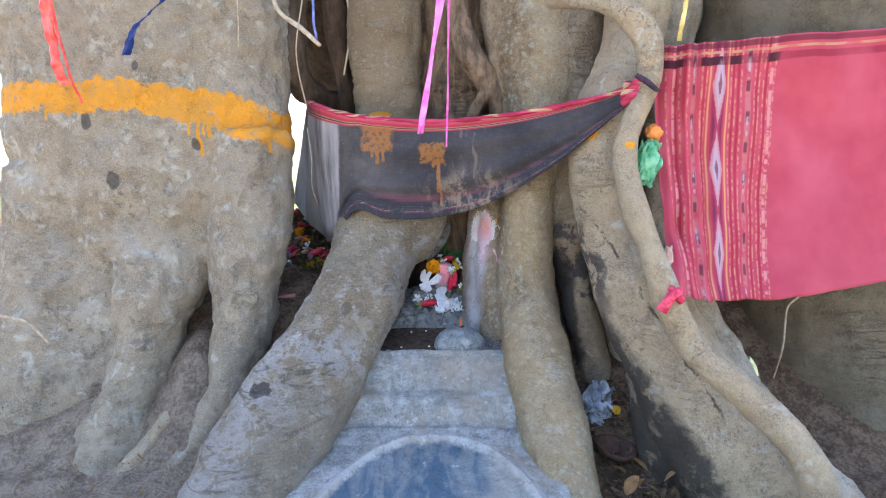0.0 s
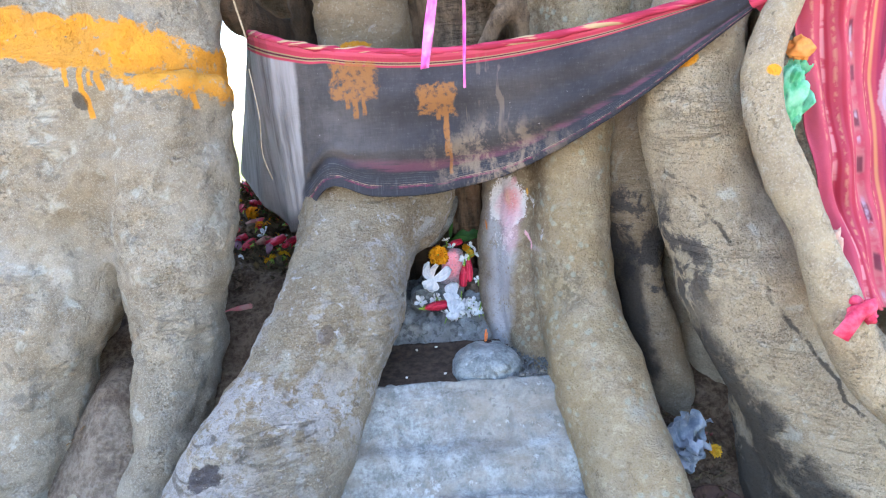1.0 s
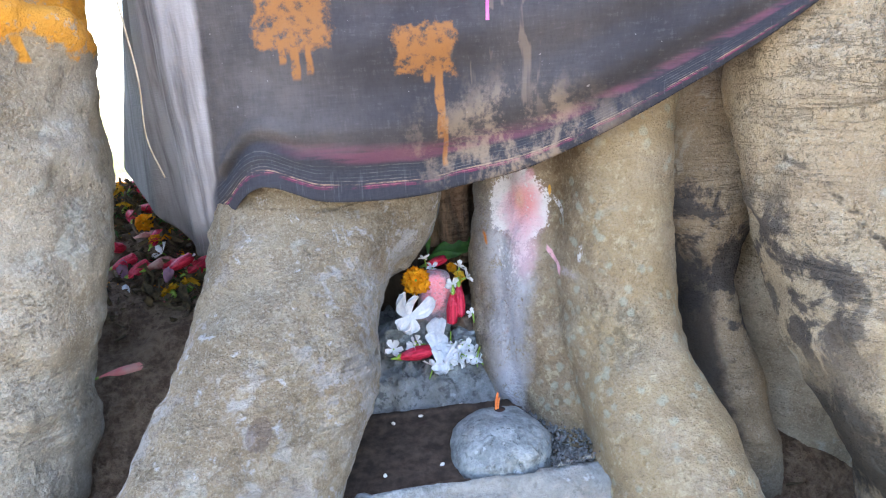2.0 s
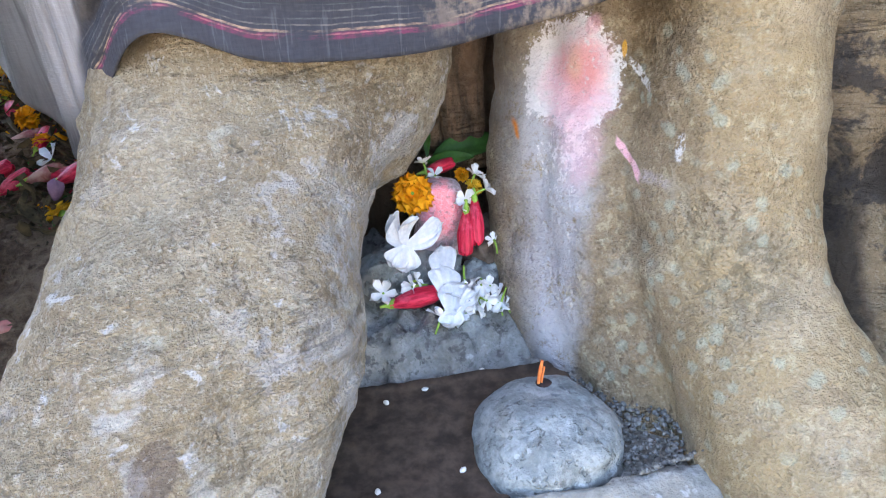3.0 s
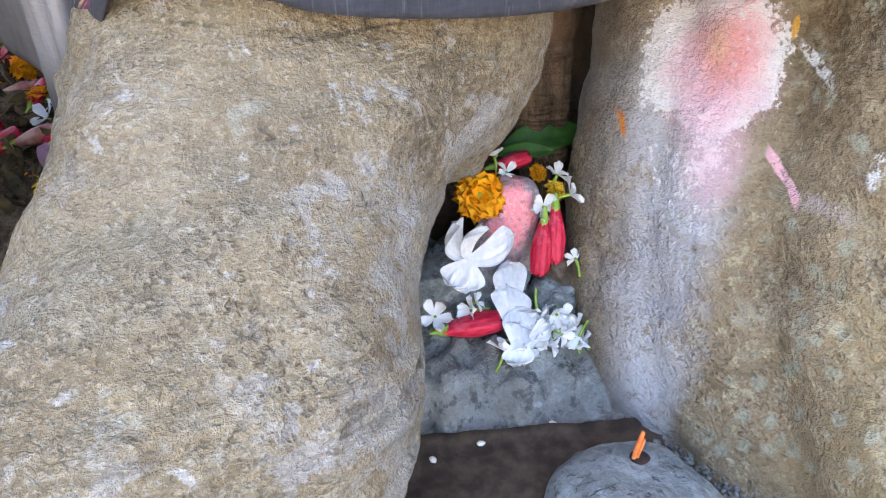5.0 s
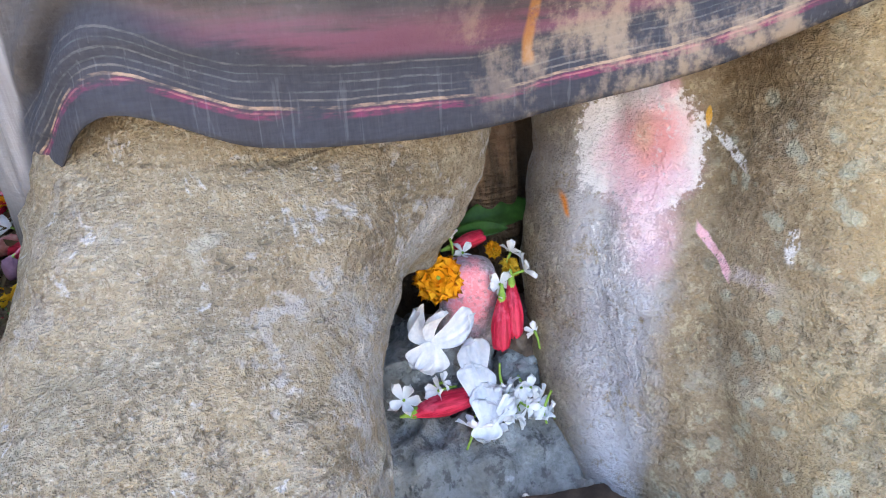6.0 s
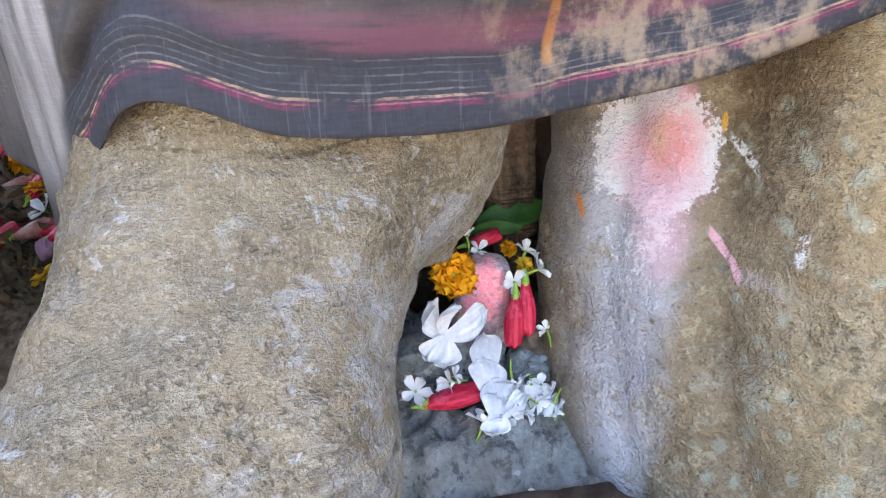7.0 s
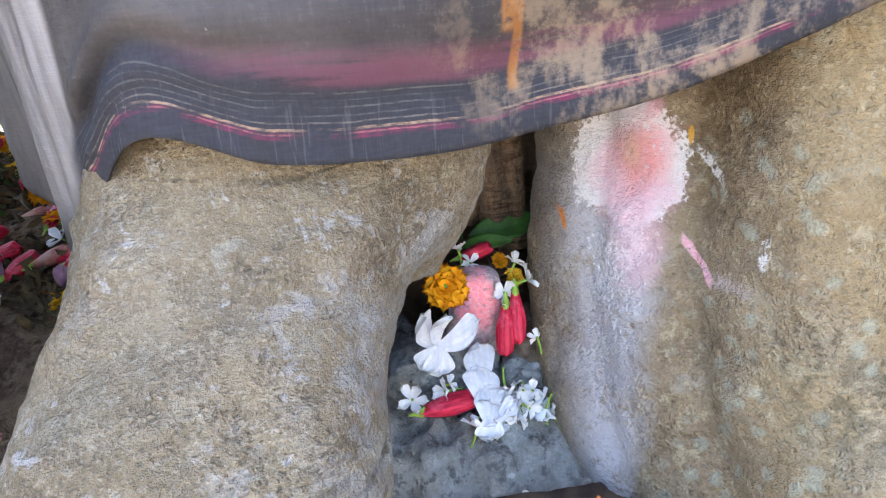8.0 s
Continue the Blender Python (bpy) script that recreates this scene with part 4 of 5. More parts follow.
root("root", [[(-0.50, 2.20, 2.0, 0.08, 0.1), (-0.485, 2.18, 1.35, 0.06, 0.08), (-0.475, 2.20, 1.18, 0.05, 0.07), (-0.44, 2.32, 1.10, 0.05, 0.06), (-0.36, 2.5, 1.06, 0.06, 0.06)]], BARK_HOLLOW_SHADE, voxel=0.009, label="hanging root over the gap", seed=12)
root("root", [[(0.04, 2.20, 1.6, 0.045), (0.065, 2.13, 1.34, 0.042), (0.105, 2.10, 1.20, 0.042), (0.18, 2.10, 1.10, 0.042), (0.215, 2.13, 1.0, 0.04)], [(0.185, 2.09, 1.10, 0.028), (0.14, 2.07, 1.055, 0.022), (0.095, 2.09, 0.985, 0.02)]], BARK_BROWN, voxel=0.006, label="brown forked root on the trunk", seed=13)

root("trunk", [[(0.06, 2.34, 2.2, 0.16, 0.14), (0.06, 2.31, 1.4, 0.15, 0.13), (0.06, 2.30, 1.1, 0.15, 0.12), (0.06, 2.31, 0.94, 0.14, 0.10)]], BARK_BROWN, voxel=0.009, relief=1.6, label="fibrous brown trunk between the columns", seed=14)
root("root", [[(-0.37, 2.36, 1.7, 0.05), (-0.36, 2.34, 1.35, 0.04), (-0.345, 2.36, 1.15, 0.032), (-0.33, 2.42, 0.98, 0.03)], [(-0.29, 2.40, 1.6, 0.03), (-0.295, 2.38, 1.25, 0.022), (-0.30, 2.42, 1.0, 0.02)]], BARK_HOLLOW_SHADE, voxel=0.008, label="roots hanging in the hollow, its shade in their colour", seed=15)

root("root", [[(0.055, 2.30, 0.98, 0.030), (0.050, 2.29, 0.78, 0.024), (0.058, 2.275, 0.62, 0.018), (0.064, 2.27, 0.50, 0.012), (0.066, 2.27, 0.40, 0.008)], [(0.085, 2.30, 0.95, 0.018), (0.088, 2.275, 0.72, 0.014), (0.084, 2.265, 0.52, 0.009)],
              [(0.025, 2.32, 0.92, 0.020), (0.018, 2.30, 0.70, 0.014), (0.030, 2.29, 0.55, 0.009)]], BARK_FIBRE, voxel=0.004, relief=0.8, label="reddish fibrous roots hanging in the cleft", seed=16)

# ---- cement step and altar ----
def step_profile(y):
    return float(np.interp(y, (1.0, 1.35, 1.60, 1.66, 1.685, 1.70, 1.712, 1.722, 1.736, 1.788, 1.798, 1.815, 1.837, 1.86, 2.02, 2.030, 2.062, 2.085, 2.16, 2.3),
                           (-0.05, 0.055, 0.125, 0.140, 0.152, 0.148, 0.155, 0.190, 0.222, 0.240, 0.262, 0.312, 0.325, 0.298, 0.318, 0.328, 0.364, 0.374, 0.400, 0.43)))


def build_step():
    """Two cement steps with sunken fronts between plastered flanks, and a rounded apron before them."""
    n, k = 150, 250
    xs, ys = np.linspace(-0.36, 0.34, n), np.linspace(1.02, 2.28, k)
    X, Y = np.meshgrid(xs, ys, indexing="ij")
    P = np.stack([X.ravel(), Y.ravel(), np.zeros(X.size)], 1)
    x, y = P[:, 0], P[:, 1]
    yy = y + 0.006 * fbm(P * 9, 2, 21) + 0.3 * np.clip(np.abs(x) - 0.2, 0, 1) * (y < 1.95)
    calm = np.where((y > 1.845) & (y < 2.03), 0.3, 1.0)
    wave = 0.006 * fbm(P * 6, 2, 24)
    inside = np.clip((x + wave + 0.135) / 0.012, 0, 1) * np.clip((0.108 - x + wave) / 0.012, 0, 1)
    Z = np.array([step_profile(v) for v in yy])
    # flanks run straight down from the tread to the apron
    slope = np.interp(yy, (1.70, 1.722, 1.83, 1.845), (0.150, 0.176, 0.318, 0.325))
    on = (1 - inside) * (yy > 1.70) * (yy < 1.845)
    Z = Z * (1 - on) + np.maximum(Z, slope) * on
    lower, upper = (np.interp(yy, r, (0, 1, 1, 0)) for r in ((1.725, 1.731, 1.778, 1.786), (1.806, 1.812, 1.828, 1.834)))
    Z -= inside * (0.012 * lower + 0.009 * upper)
    rough = calm * (0.0016 + 0.0095 * (y > 2.02))
    Z += calm * (0.003 + 0.005 * (y > 2.0)) * fbm(P * 14, 3, 22) + rough * fbm(P * 60, 3, 23)
    r = np.sqrt(((x - 0.01) / 0.285) ** 2 + ((y - 1.24) / 0.40) ** 2)
    Z += 0.014 * np.exp(-((r - 1.03) / 0.028) ** 2) * (y < 1.75) - 0.05 * np.clip(r - 1.06, 0, 2) * (y < 1.64)
    top = np.stack([P[:, 0], P[:, 1], Z], 1)
    low = top.copy()
    low[:, 2] = -0.15
    verts = [tuple(v) for v in np.vstack([top, low])]
    o = n * k
    faces = [(i * k + j, (i + 1) * k + j, (i + 1) * k + j + 1, i * k + j + 1) for i in range(n - 1) for j in range(k - 1)]
    for i in range(n - 1):
        faces += [(i * k, o + i * k, o + (i + 1) * k, (i + 1) * k), (i * k + k - 1, (i + 1) * k + k - 1, o + (i + 1) * k + k - 1, o + i * k + k - 1)]
    for j in range(k - 1):
        faces += [(j, j + 1, o + j + 1, o + j), (o - k + j, 2 * o - k + j, 2 * o - k + j + 1, o - k + j + 1)]
    tagged(part("cement_steps", (verts, faces), CEMENT), "rough grey cement steps with a worn blue apron", "steps", kind="structure")


build_step()


def moved(data, m):
    return [tuple(m @ Vector(v)) for v in data[0]], data[1]


def lumpy(r, seed, nu=40, nv=28, rough=0.08, freq=2.0, box=1.0):
    """A worn stone about the origin."""
    rx, ry, rz = r
    pts = []
    for i in range(nv + 1):
        for j in range(nu):
            a, b = math.pi * i / nv, 2 * math.pi * j / nu
            pts.append((math.sin(a) * math.cos(b), math.sin(a) * math.sin(b), math.cos(a)))
    p = np.array(pts)
    p = np.sign(p) * np.abs(p) ** box
    s = 1 + rough * fbm(p * freq + seed, 3, seed)
    p = p * s[:, None] * np.array(r)
    faces = [(i * nu + j, (i + 1) * nu + j, (i + 1) * nu + (j + 1) % nu, i * nu + (j + 1) % nu) for i in range(nv) for j in range(nu)]
    return [tuple(v) for v in p], faces


def thing(name, label, category, data, material, m, group="", uvs=None):
    ob = part(name, data, material, None, "", True, uvs)
    ob.matrix_world = m
    return tagged(ob, label, category, group)


def soil_tread():
    def f(u, v):
        x, y = -0.165 + 0.30 * u, 1.852 + 0.180 * v
        x += -0.02 * (1 - v)
        return x, y, step_profile(y) + 0.014 + 0.004 * noise.noise((x * 30, y * 30, 1)) + 0.002 * noise.noise((x * 120, y * 120, 1)) - (0.02 if min(u, v, 1 - u, 1 - v) <= 0 else 0)
    data, uvs = grid_data(f, 50, 34)
    thing("soil_bed", "damp dark brown soil lying on the cement tread", "soil", data, SOIL, pose(0, 0, 0))["kind"] = "structure"


soil_tread()
thing("boulder", "smooth grey cement-washed boulder on the step", "stone", lumpy((0.080, 0.088, 0.054), 4, 96, 64, 0.07, 2.0), STONE, pose(0.072, 1.925, 0.314, -8, 0, -25))
thing("cement_daub", "grey cement daubed along the root in the cleft", "cement", lumpy((0.026, 0.045, 0.075), 71, 48, 36, 0.08, 2.0), CEMENT, pose(-0.012, 2.225, 0.59, 0, 34, 0))
def hewn_stone(w, d, h, taper, seed, rough=0.06):
    """An upright broken stone on the origin: flat front, blunt shoulders, chipped corners."""
    def f(u, v):
        a = 2 * math.pi * v
        k = min(1.0, u / 0.9)
        cap = 1.0 if u < 0.78 else math.sqrt(max(0.0, 1 - ((u - 0.78) / 0.22) ** 2.6))
        q = (1 - taper * k) * cap
        cx, sy = (math.copysign(abs(t) ** 0.55, t) for t in (math.cos(a), math.sin(a)))
        b = 1 + rough * (noise.noise((cx * 1.6, sy * 1.6 + seed, u * 3)) + 0.5 * noise.noise((cx * 4, sy * 4 + seed, u * 8)))
        return 0.5 * w * q * cx * b, 0.5 * d * q * sy * b, h * (0.86 * k + 0.14 * max(0.0, (u - 0.78) / 0.22)) + 0.06 * h * cx * u * noise.noise((seed, 2, 5))
    return grid_data(f, 40, 57)[0]


thing("sacred_stone", "small upright stone smeared with pink powder", "stone", hewn_stone(0.064, 0.050, 0.118, 0.16, 9), IDOL, pose(0.007, 2.190, 0.412, 10, 5, 0))
thing("altar_stone", "grey cement-washed stone ledge under the upright stone", "stone", lumpy((0.068, 0.040, 0.040), 15, 64, 44, 0.14, 2.6, 0.7), STONE, pose(-0.030, 2.172, 0.402, 14, 4, 8))
thing("altar_stone", "brown broken stone wedged beside the upright stone", "stone", lumpy((0.030, 0.042, 0.052), 23, 56, 40, 0.16, 2.8, 0.7), BROWN_STONE, pose(0.066, 2.190, 0.415, 20, -8, 20))
thing("altar_stone", "small grey stone chip at the foot of the root", "stone", lumpy((0.030, 0.026, 0.026), 29, 48, 32, 0.16, 2.6, 0.7), STONE, pose(0.062, 2.152, 0.396, 10, 12, 0))


def gravelly_edge():
    """Crumbs of cement and grit packed between the boulder and the root."""
    rng = random.Random(17)
    bits = []
    for k in range(900):
        t = rng.random()
        x, y = 0.105 + 0.085 * rng.random() + 0.03 * t, 2.03 - 0.19 * t
        r = rng.uniform(0.0012, 0.0042) * (0.6 + 0.4 * rng.random())
        bits.append(moved(lumpy((r, r * rng.uniform(0.7, 1.1), r * 0.7), k, 8, 6, 0.22, 2.0), pose(x, y, step_profile(y) + 0.012 + 0.20 * max(0.0, x - 0.14) + rng.uniform(-0.004, 0.001), rng.uniform(0, 360), 0, rng.uniform(0, 360))))
    tagged(part("cement_grit", joined(*bits), GRIT), "loose cement grit packed between boulder and root", "grit", kind="stuff")


gravelly_edge()


def crumb_hole():
    return tube_data([(0, 0, 0, 0.009, 0.007), (0, 0, 0.002, 0.0085, 0.0065), (0, 0, 0.003, 0.004, 0.003)], 8, 14)


# A low dark disc stands in for the shade inside the incense hole.
thing("incense_hole", "dark disc for the hole round the incense stub", "ash", crumb_hole(), plain("hole_dark", (0.012, 0.009, 0.008), (0.05, 0.025, 0.02), 0.95, 90), pose(0.077, 1.950, 0.3625, 14, 10, 0))
thing("incense_stub", "short orange incense stub stuck in the boulder", "incense", joined(tube_data([(0, 0, -0.01, 0.0016), (0, 0, 0.012, 0.0022), (0.001, 0.001, 0.026, 0.0016)], 8, 8), tube_data([(0.003, 0, -0.01, 0.0012), (0.004, 0.0005, 0.018, 0.0012)], 6, 6)), STICK, pose(0.071, 1.948, 0.368, 8, 4, 0))


# ---- cloths ----
DARK_TOP = [(-0.45, 2.62, 1.09), (-0.470, 2.335, 1.085), (-0.385, 2.10, 1.05), (-0.285, 1.99, 1.015), (-0.225, 1.975, 1.003), (-0.165, 1.965, 0.995), (-0.05, 1.955, 0.985), (0.08, 1.935, 0.985), (0.22, 1.88, 0.995), (0.36, 1.79, 1.012), (0.50, 1.655, 1.038)]
DARK_LOW = [(-0.56, 2.66, 0.80), (-0.574, 2.465, 0.735), (-0.375, 2.125, 0.612), (-0.305, 2.035, 0.668), (-0.238, 1.965, 0.727), (-0.153, 1.975, 0.700), (-0.045, 1.983, 0.696), (0.035, 1.98, 0.708), (0.15, 1.93, 0.742), (0.32, 1.82, 0.845), (0.492, 1.66, 1.0)]


def dark_drape():
    nu, nv = 220, 70
    top, low = spline(DARK_TOP, nu), spline(DARK_LOW, nu)

    def f(u, v):
        i = min(int(round(u * (nu - 1))), nu - 1)
        p = top[i] * (1 - v) + low[i] * v
        span = top[i][2] - low[i][2]
        free = math.exp(-((u - 0.17) / 0.075) ** 2)
        y = -0.011 * free * math.sin(120 * u + 1.5 * v) * (0.3 + v) - 0.016 * free * math.sin(55 * u + 1) * v - 0.004 * free * math.sin(260 * u - 2 * v)
        pull = min(1.0, max(0.0, (u - 0.35) / 0.3))
        y -= 0.007 * pull * math.sin(v * 17 + 5 * u) * min(1, span * 4) + 0.02 * pull * math.sin(math.pi * v) * min(1, span * 4)
        y -= 0.006 * noise.noise((p[0] * 9, p[2] * 7, 3.1)) + 0.0025 * noise.noise((p[0] * 34, p[2] * 22, 8))
        y -= 0.004 * math.exp(-((u - 0.312) / 0.012) ** 2) * (0.3 + 0.7 * v)
        # creases that run from the pinched corner into the border
        on = min(1.0, max(0.0, (u - 0.29) / 0.03)) * math.exp(-max(0.0, u - 0.33) * 9)
        fold = v - 0.76 + 0.45 * (u - 0.31)
        y -= on * (0.012 * math.exp(-(fold / 0.035) ** 2) - 0.008 * math.exp(-((fold - 0.06) / 0.025) ** 2) + 0.005 * math.sin(60 * fold) * math.exp(-((fold - 0.12) / 0.07) ** 2))
        z = p[2] + 0.006 * noise.noise((u * 16, v * 2, 4)) * (1 - abs(2 * v - 1))
        if v < 0.05:
            y -= 0.006 * (1 - v / 0.05)
        return p[0], p[1] + y, z
    data, uvs = grid_data(f, nu, nv)
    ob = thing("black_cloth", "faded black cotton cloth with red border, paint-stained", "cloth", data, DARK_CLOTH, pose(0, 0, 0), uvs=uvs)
    s = ob.modifiers.new("thickness", "SOLIDIFY")
    s.thickness = 0.0015
    hem = spline(DARK_TOP, 90)
    rows = [(p[0], p[1] - 0.004 + 0.003 * noise.noise((i * 0.3, 1, 1)), p[2] + 0.004 + 0.004 * noise.noise((i * 0.23, 4, 1)), 0.007 + 0.003 * noise.noise((i * 0.4, 9, 2))) for i, p in enumerate(hem)]
    return part("rolled_hem", tube_data(rows, 160, 10), HEM, ob, "rolled red edge with tan threads")


def hem_material():
    m = Mat("red_hem", 0.85)
    t = m.noise(70, 3, 0.6, stretch=(0.15, 0.15, 1.4))
    c = m.mix(t.step(0.45, 0.55), (0.46, 0.045, 0.10), (0.30, 0.02, 0.05))
    c = m.mix(m.noise(90, 2, stretch=(0.1, 0.1, 1.3)).step(0.56, 0.62), c, (0.45, 0.32, 0.18))
    m.color(c)
    return m.bump(t, 0.003).m


HEM = hem_material()
dark_drape()


def knot_data(seed, r, spread):
    rng = random.Random(seed)
    bits = []
    for k in range(5):
        a = rng.uniform(0, 6.28)
        q = [(spread * math.cos(a + t * 2.1) * (1 - 0.3 * t), spread * 0.8 * math.sin(a + t * 1.7), spread * (t - 1) * rng.uniform(0.6, 1.1), r * rng.uniform(0.6, 1.1), r * rng.uniform(0.5, 0.8)) for t in (0, 0.7, 1.4, 2.0)]
        bits.append(tube_data(q, 16, 10))
    return joined(*bits)


thing("cloth_knot", "tight knot of red and black cloth round the thin root", "knot", knot_data(3, 0.014, 0.026), HEM, pose(0.503, 1.632, 1.03))
thing("cloth_knot", "twisted black cloth tail tied at the knot", "knot", tube_data([(-0.02, 0, 0.02, 0.006), (0.002, -0.012, 0.004, 0.007), (0.022, -0.012, -0.012, 0.006), (0.034, -0.005, -0.016, 0.003)], 20, 10), plain("black_knot", (0.02, 0.018, 0.03), (0.07, 0.03, 0.05), 0.9, 60), pose(0.515, 1.585, 1.045))


def red_drape():
    nu, nv = 240, 70
    top = spline([(0.563, 1.680, 1.141), (0.647, 1.665, 1.146), (0.736, 1.670, 1.153), (0.918, 1.690, 1.169), (1.139, 1.730, 1.185), (1.500, 1.800, 1.220)], nu)
    low = spline([(0.576, 1.475, 0.564), (0.649, 1.520, 0.545), (0.724, 1.560, 0.533), (0.898, 1.620, 0.527), (1.162, 1.680, 0.552), (1.520, 1.760, 0.600)], nu)
    run = np.concatenate([[0], np.cumsum(np.linalg.norm(np.diff(top, axis=0), axis=1))])

    def f(u, v):
        i = int(round(u * (nu - 1)))
        p = top[i] * (1 - v) + low[i] * v
        x = p[0]
        y = top[i][1] + (low[i][1] - top[i][1]) * v ** 2.4 + (0.009 * math.sin(u * 62 + 2.2 * v) + 0.006 * math.sin(u * 33 - 3 * v)) * (1 - u) ** 1.5 + 0.03 * math.sin(math.pi * v) * u
        y += 0.012 * noise.noise((p[0] * 6 + p[2] * 4, p[2] * 3, 2)) + 0.003 * noise.noise((p[0] * 30, p[2] * 20, 6))
        y += 0.008 * math.sin(18 * (u + 0.35 * v)) * u
        q = 1 - u
        y += 0.010 * q * q * math.sin(26 * v + 9 * u) * math.exp(-((v - 0.9) / 0.35) ** 2) + 0.007 * math.sin(40 * (u - 0.5 * v)) * math.exp(-((u - 0.1) / 0.12) ** 2) * v
        return x, y, p[2] + 0.004 * noise.noise((u * 14, 1, v * 2))
    data, uvs = grid_data(f, nu, nv)
    ob = thing("red_cloth", "crimson handloom cloth with ikat bands, tied to a root", "cloth", data, RED_CLOTH, pose(0, 0, 0), uvs=[(float(run[int(round(u * (nu - 1)))]), v * 0.56) for u, v in uvs])
    s = ob.modifiers.new("thickness", "SOLIDIFY")
    s.thickness = 0.0015


red_drape()
RED_RAG = plain("red_rag", (0.42, 0.02, 0.06), (0.68, 0.10, 0.16), 0.85, 60)
thing("cloth_knot", "pinkish red corner of the cloth knotted round the root", "knot", joined(knot_data(8, 0.010, 0.016), tube_data([(0, 0, 0, 0.01), (-0.018, -0.01, -0.012, 0.012, 0.006), (-0.032, -0.008, -0.035, 0.014, 0.004)], 12, 10)), RED_RAG, pose(0.562, 1.452, 0.572))
thing("rag", "pale tan rag tucked behind the red cloth", "rag", lumpy((0.016, 0.012, 0.035), 31, rough=0.35), TAN_RAG, pose(0.567, 1.535, 0.63))


def ribbon(label, rows, width, material, twist=0.6, n=60):
    c = spline(rows, n)

    def f(u, v):
        p = c[int(round(u * (n - 1)))]
        a = twist * math.sin(u * 7 + rows[0][0] * 9)
        w = width * (0.75 + 0.25 * math.sin(u * 5 + 1)) * (v - 0.5)
        return p[0] + w * math.cos(a), p[1] + w * math.sin(a) + 0.003 * math.cos(v * 6.28 + u * 20) + 0.12 * width * math.sin(u * 61 + 2 * v) * math.sin(u * 23), p[2] + 0.1 * w
    data, uvs = grid_data(f, n, 7)
    ob = thing("ribbon", label, "ribbon", data, material, pose(0, 0, 0), "ribbons hung on the tree")
    s = ob.modifiers.new("thickness", "SOLIDIFY")
    s.thickness = 0.0006


ribbon("crumpled red foil ribbon hanging on the trunk", [(-1.08, 1.90, 1.75), (-1.058, 1.82, 1.42), (-1.045, 1.80, 1.28), (-1.03, 1.80, 1.15), (-1.02, 1.81, 1.095)], 0.046, FOIL_RED, 0.5)
ribbon("thin red foil strip hanging on the trunk", [(-1.05, 1.90, 1.72), (-1.035, 1.81, 1.40), (-1.02, 1.80, 1.25), (-0.995, 1.80, 1.12), (-0.975, 1.81, 1.045)], 0.013, FOIL_RED, 0.9)
ribbon("dark blue ribbon blown against the trunk", [(-0.62, 1.86, 1.70), (-0.66, 1.82, 1.42), (-0.70, 1.80, 1.33), (-0.76, 1.80, 1.28), (-0.81, 1.81, 1.24), (-0.845, 1.82, 1.175)], 0.036, FOIL_BLUE, 0.7)
ribbon("small pale blue ribbon end", [(-0.32, 2.08, 1.70), (-0.315, 1.86, 1.42), (-0.315, 1.82, 1.28), (-0.31, 1.82, 1.205)], 0.012, plain("pale_blue_foil", (0.10, 0.14, 0.42), (0.30, 0.36, 0.66), 0.3, 30), 0.5)
ribbon("shiny pink foil ribbon hanging before the black cloth", [(0.07, 2.05, 1.75), (0.045, 1.80, 1.45), (0.036, 1.75, 1.30), (0.010, 1.75, 1.15), (-0.010, 1.75, 1.03), (-0.025, 1.75, 0.945)], 0.034, FOIL_PINK, 0.9)
ribbon("narrow pink foil strip hanging before the black cloth", [(0.075, 2.05, 1.75), (0.06, 1.82, 1.45), (0.055, 1.775, 1.30), (0.05, 1.775, 1.12), (0.047, 1.775, 1.0), (0.043, 1.775, 0.91)], 0.010, FOIL_PINK, 0.8)
ribbon("gold foil ribbon above the red cloth", [(0.70, 2.05, 1.75), (0.685, 1.85, 1.45), (0.675, 1.80, 1.31), (0.665, 1.79, 1.25), (0.655, 1.79, 1.175)], 0.022, FOIL_GOLD, 0.5)


def strand(rows, label):
    ob = part("aerial_root", tube_data(rows, 40, 8), PALE_TWIG, banyan, label)
    ob.matrix_parent_inverse = Matrix.Translation(-banyan_at)


strand([(-0.50, 2.0, 1.45, 0.006), (-0.44, 1.88, 1.325, 0.006), (-0.41, 1.85, 1.28, 0.006), (-0.35, 1.82, 1.235, 0.007), (-0.295, 1.80, 1.185, 0.005)], "pale broken twig")
strand([(-0.37, 2.08, 1.6, 0.0025), (-0.375, 1.95, 1.35, 0.0022), (-0.40, 1.95, 1.22, 0.002), (-0.405, 1.98, 1.14, 0.002), (-0.395, 2.02, 1.04, 0.002)], "thin hanging rootlet")
strand([(-0.56, 1.92, 1.5, 0.002), (-0.545, 1.885, 1.30, 0.002), (-0.55, 1.885, 1.20, 0.0018)], "thin hanging rootlet")
strand([(-0.40, 2.03, 0.98, 0.0012), (-0.393, 2.04, 0.88, 0.0012), (-0.398, 2.05, 0.80, 0.001), (-0.385, 2.06, 0.74, 0.001)], "thin hanging rootlet")
strand([(-0.30, 2.15, 1.5, 0.004), (-0.27, 2.12, 1.3, 0.004), (-0.30, 2.14, 1.15, 0.003)], "thin hanging rootlet")
strand([(1.02, 1.95, 0.62, 0.003), (1.03, 1.84, 0.50, 0.003), (0.99, 1.82, 0.45, 0.003), (0.985, 1.82, 0.34, 0.003), (0.975, 1.84, 0.24, 0.002)], "dry vine")
strand([(-1.28, 1.80, 0.44, 0.004), (-1.20, 1.80, 0.42, 0.005), (-1.14, 1.80, 0.36, 0.004)], "reddish twig lying on the trunk")


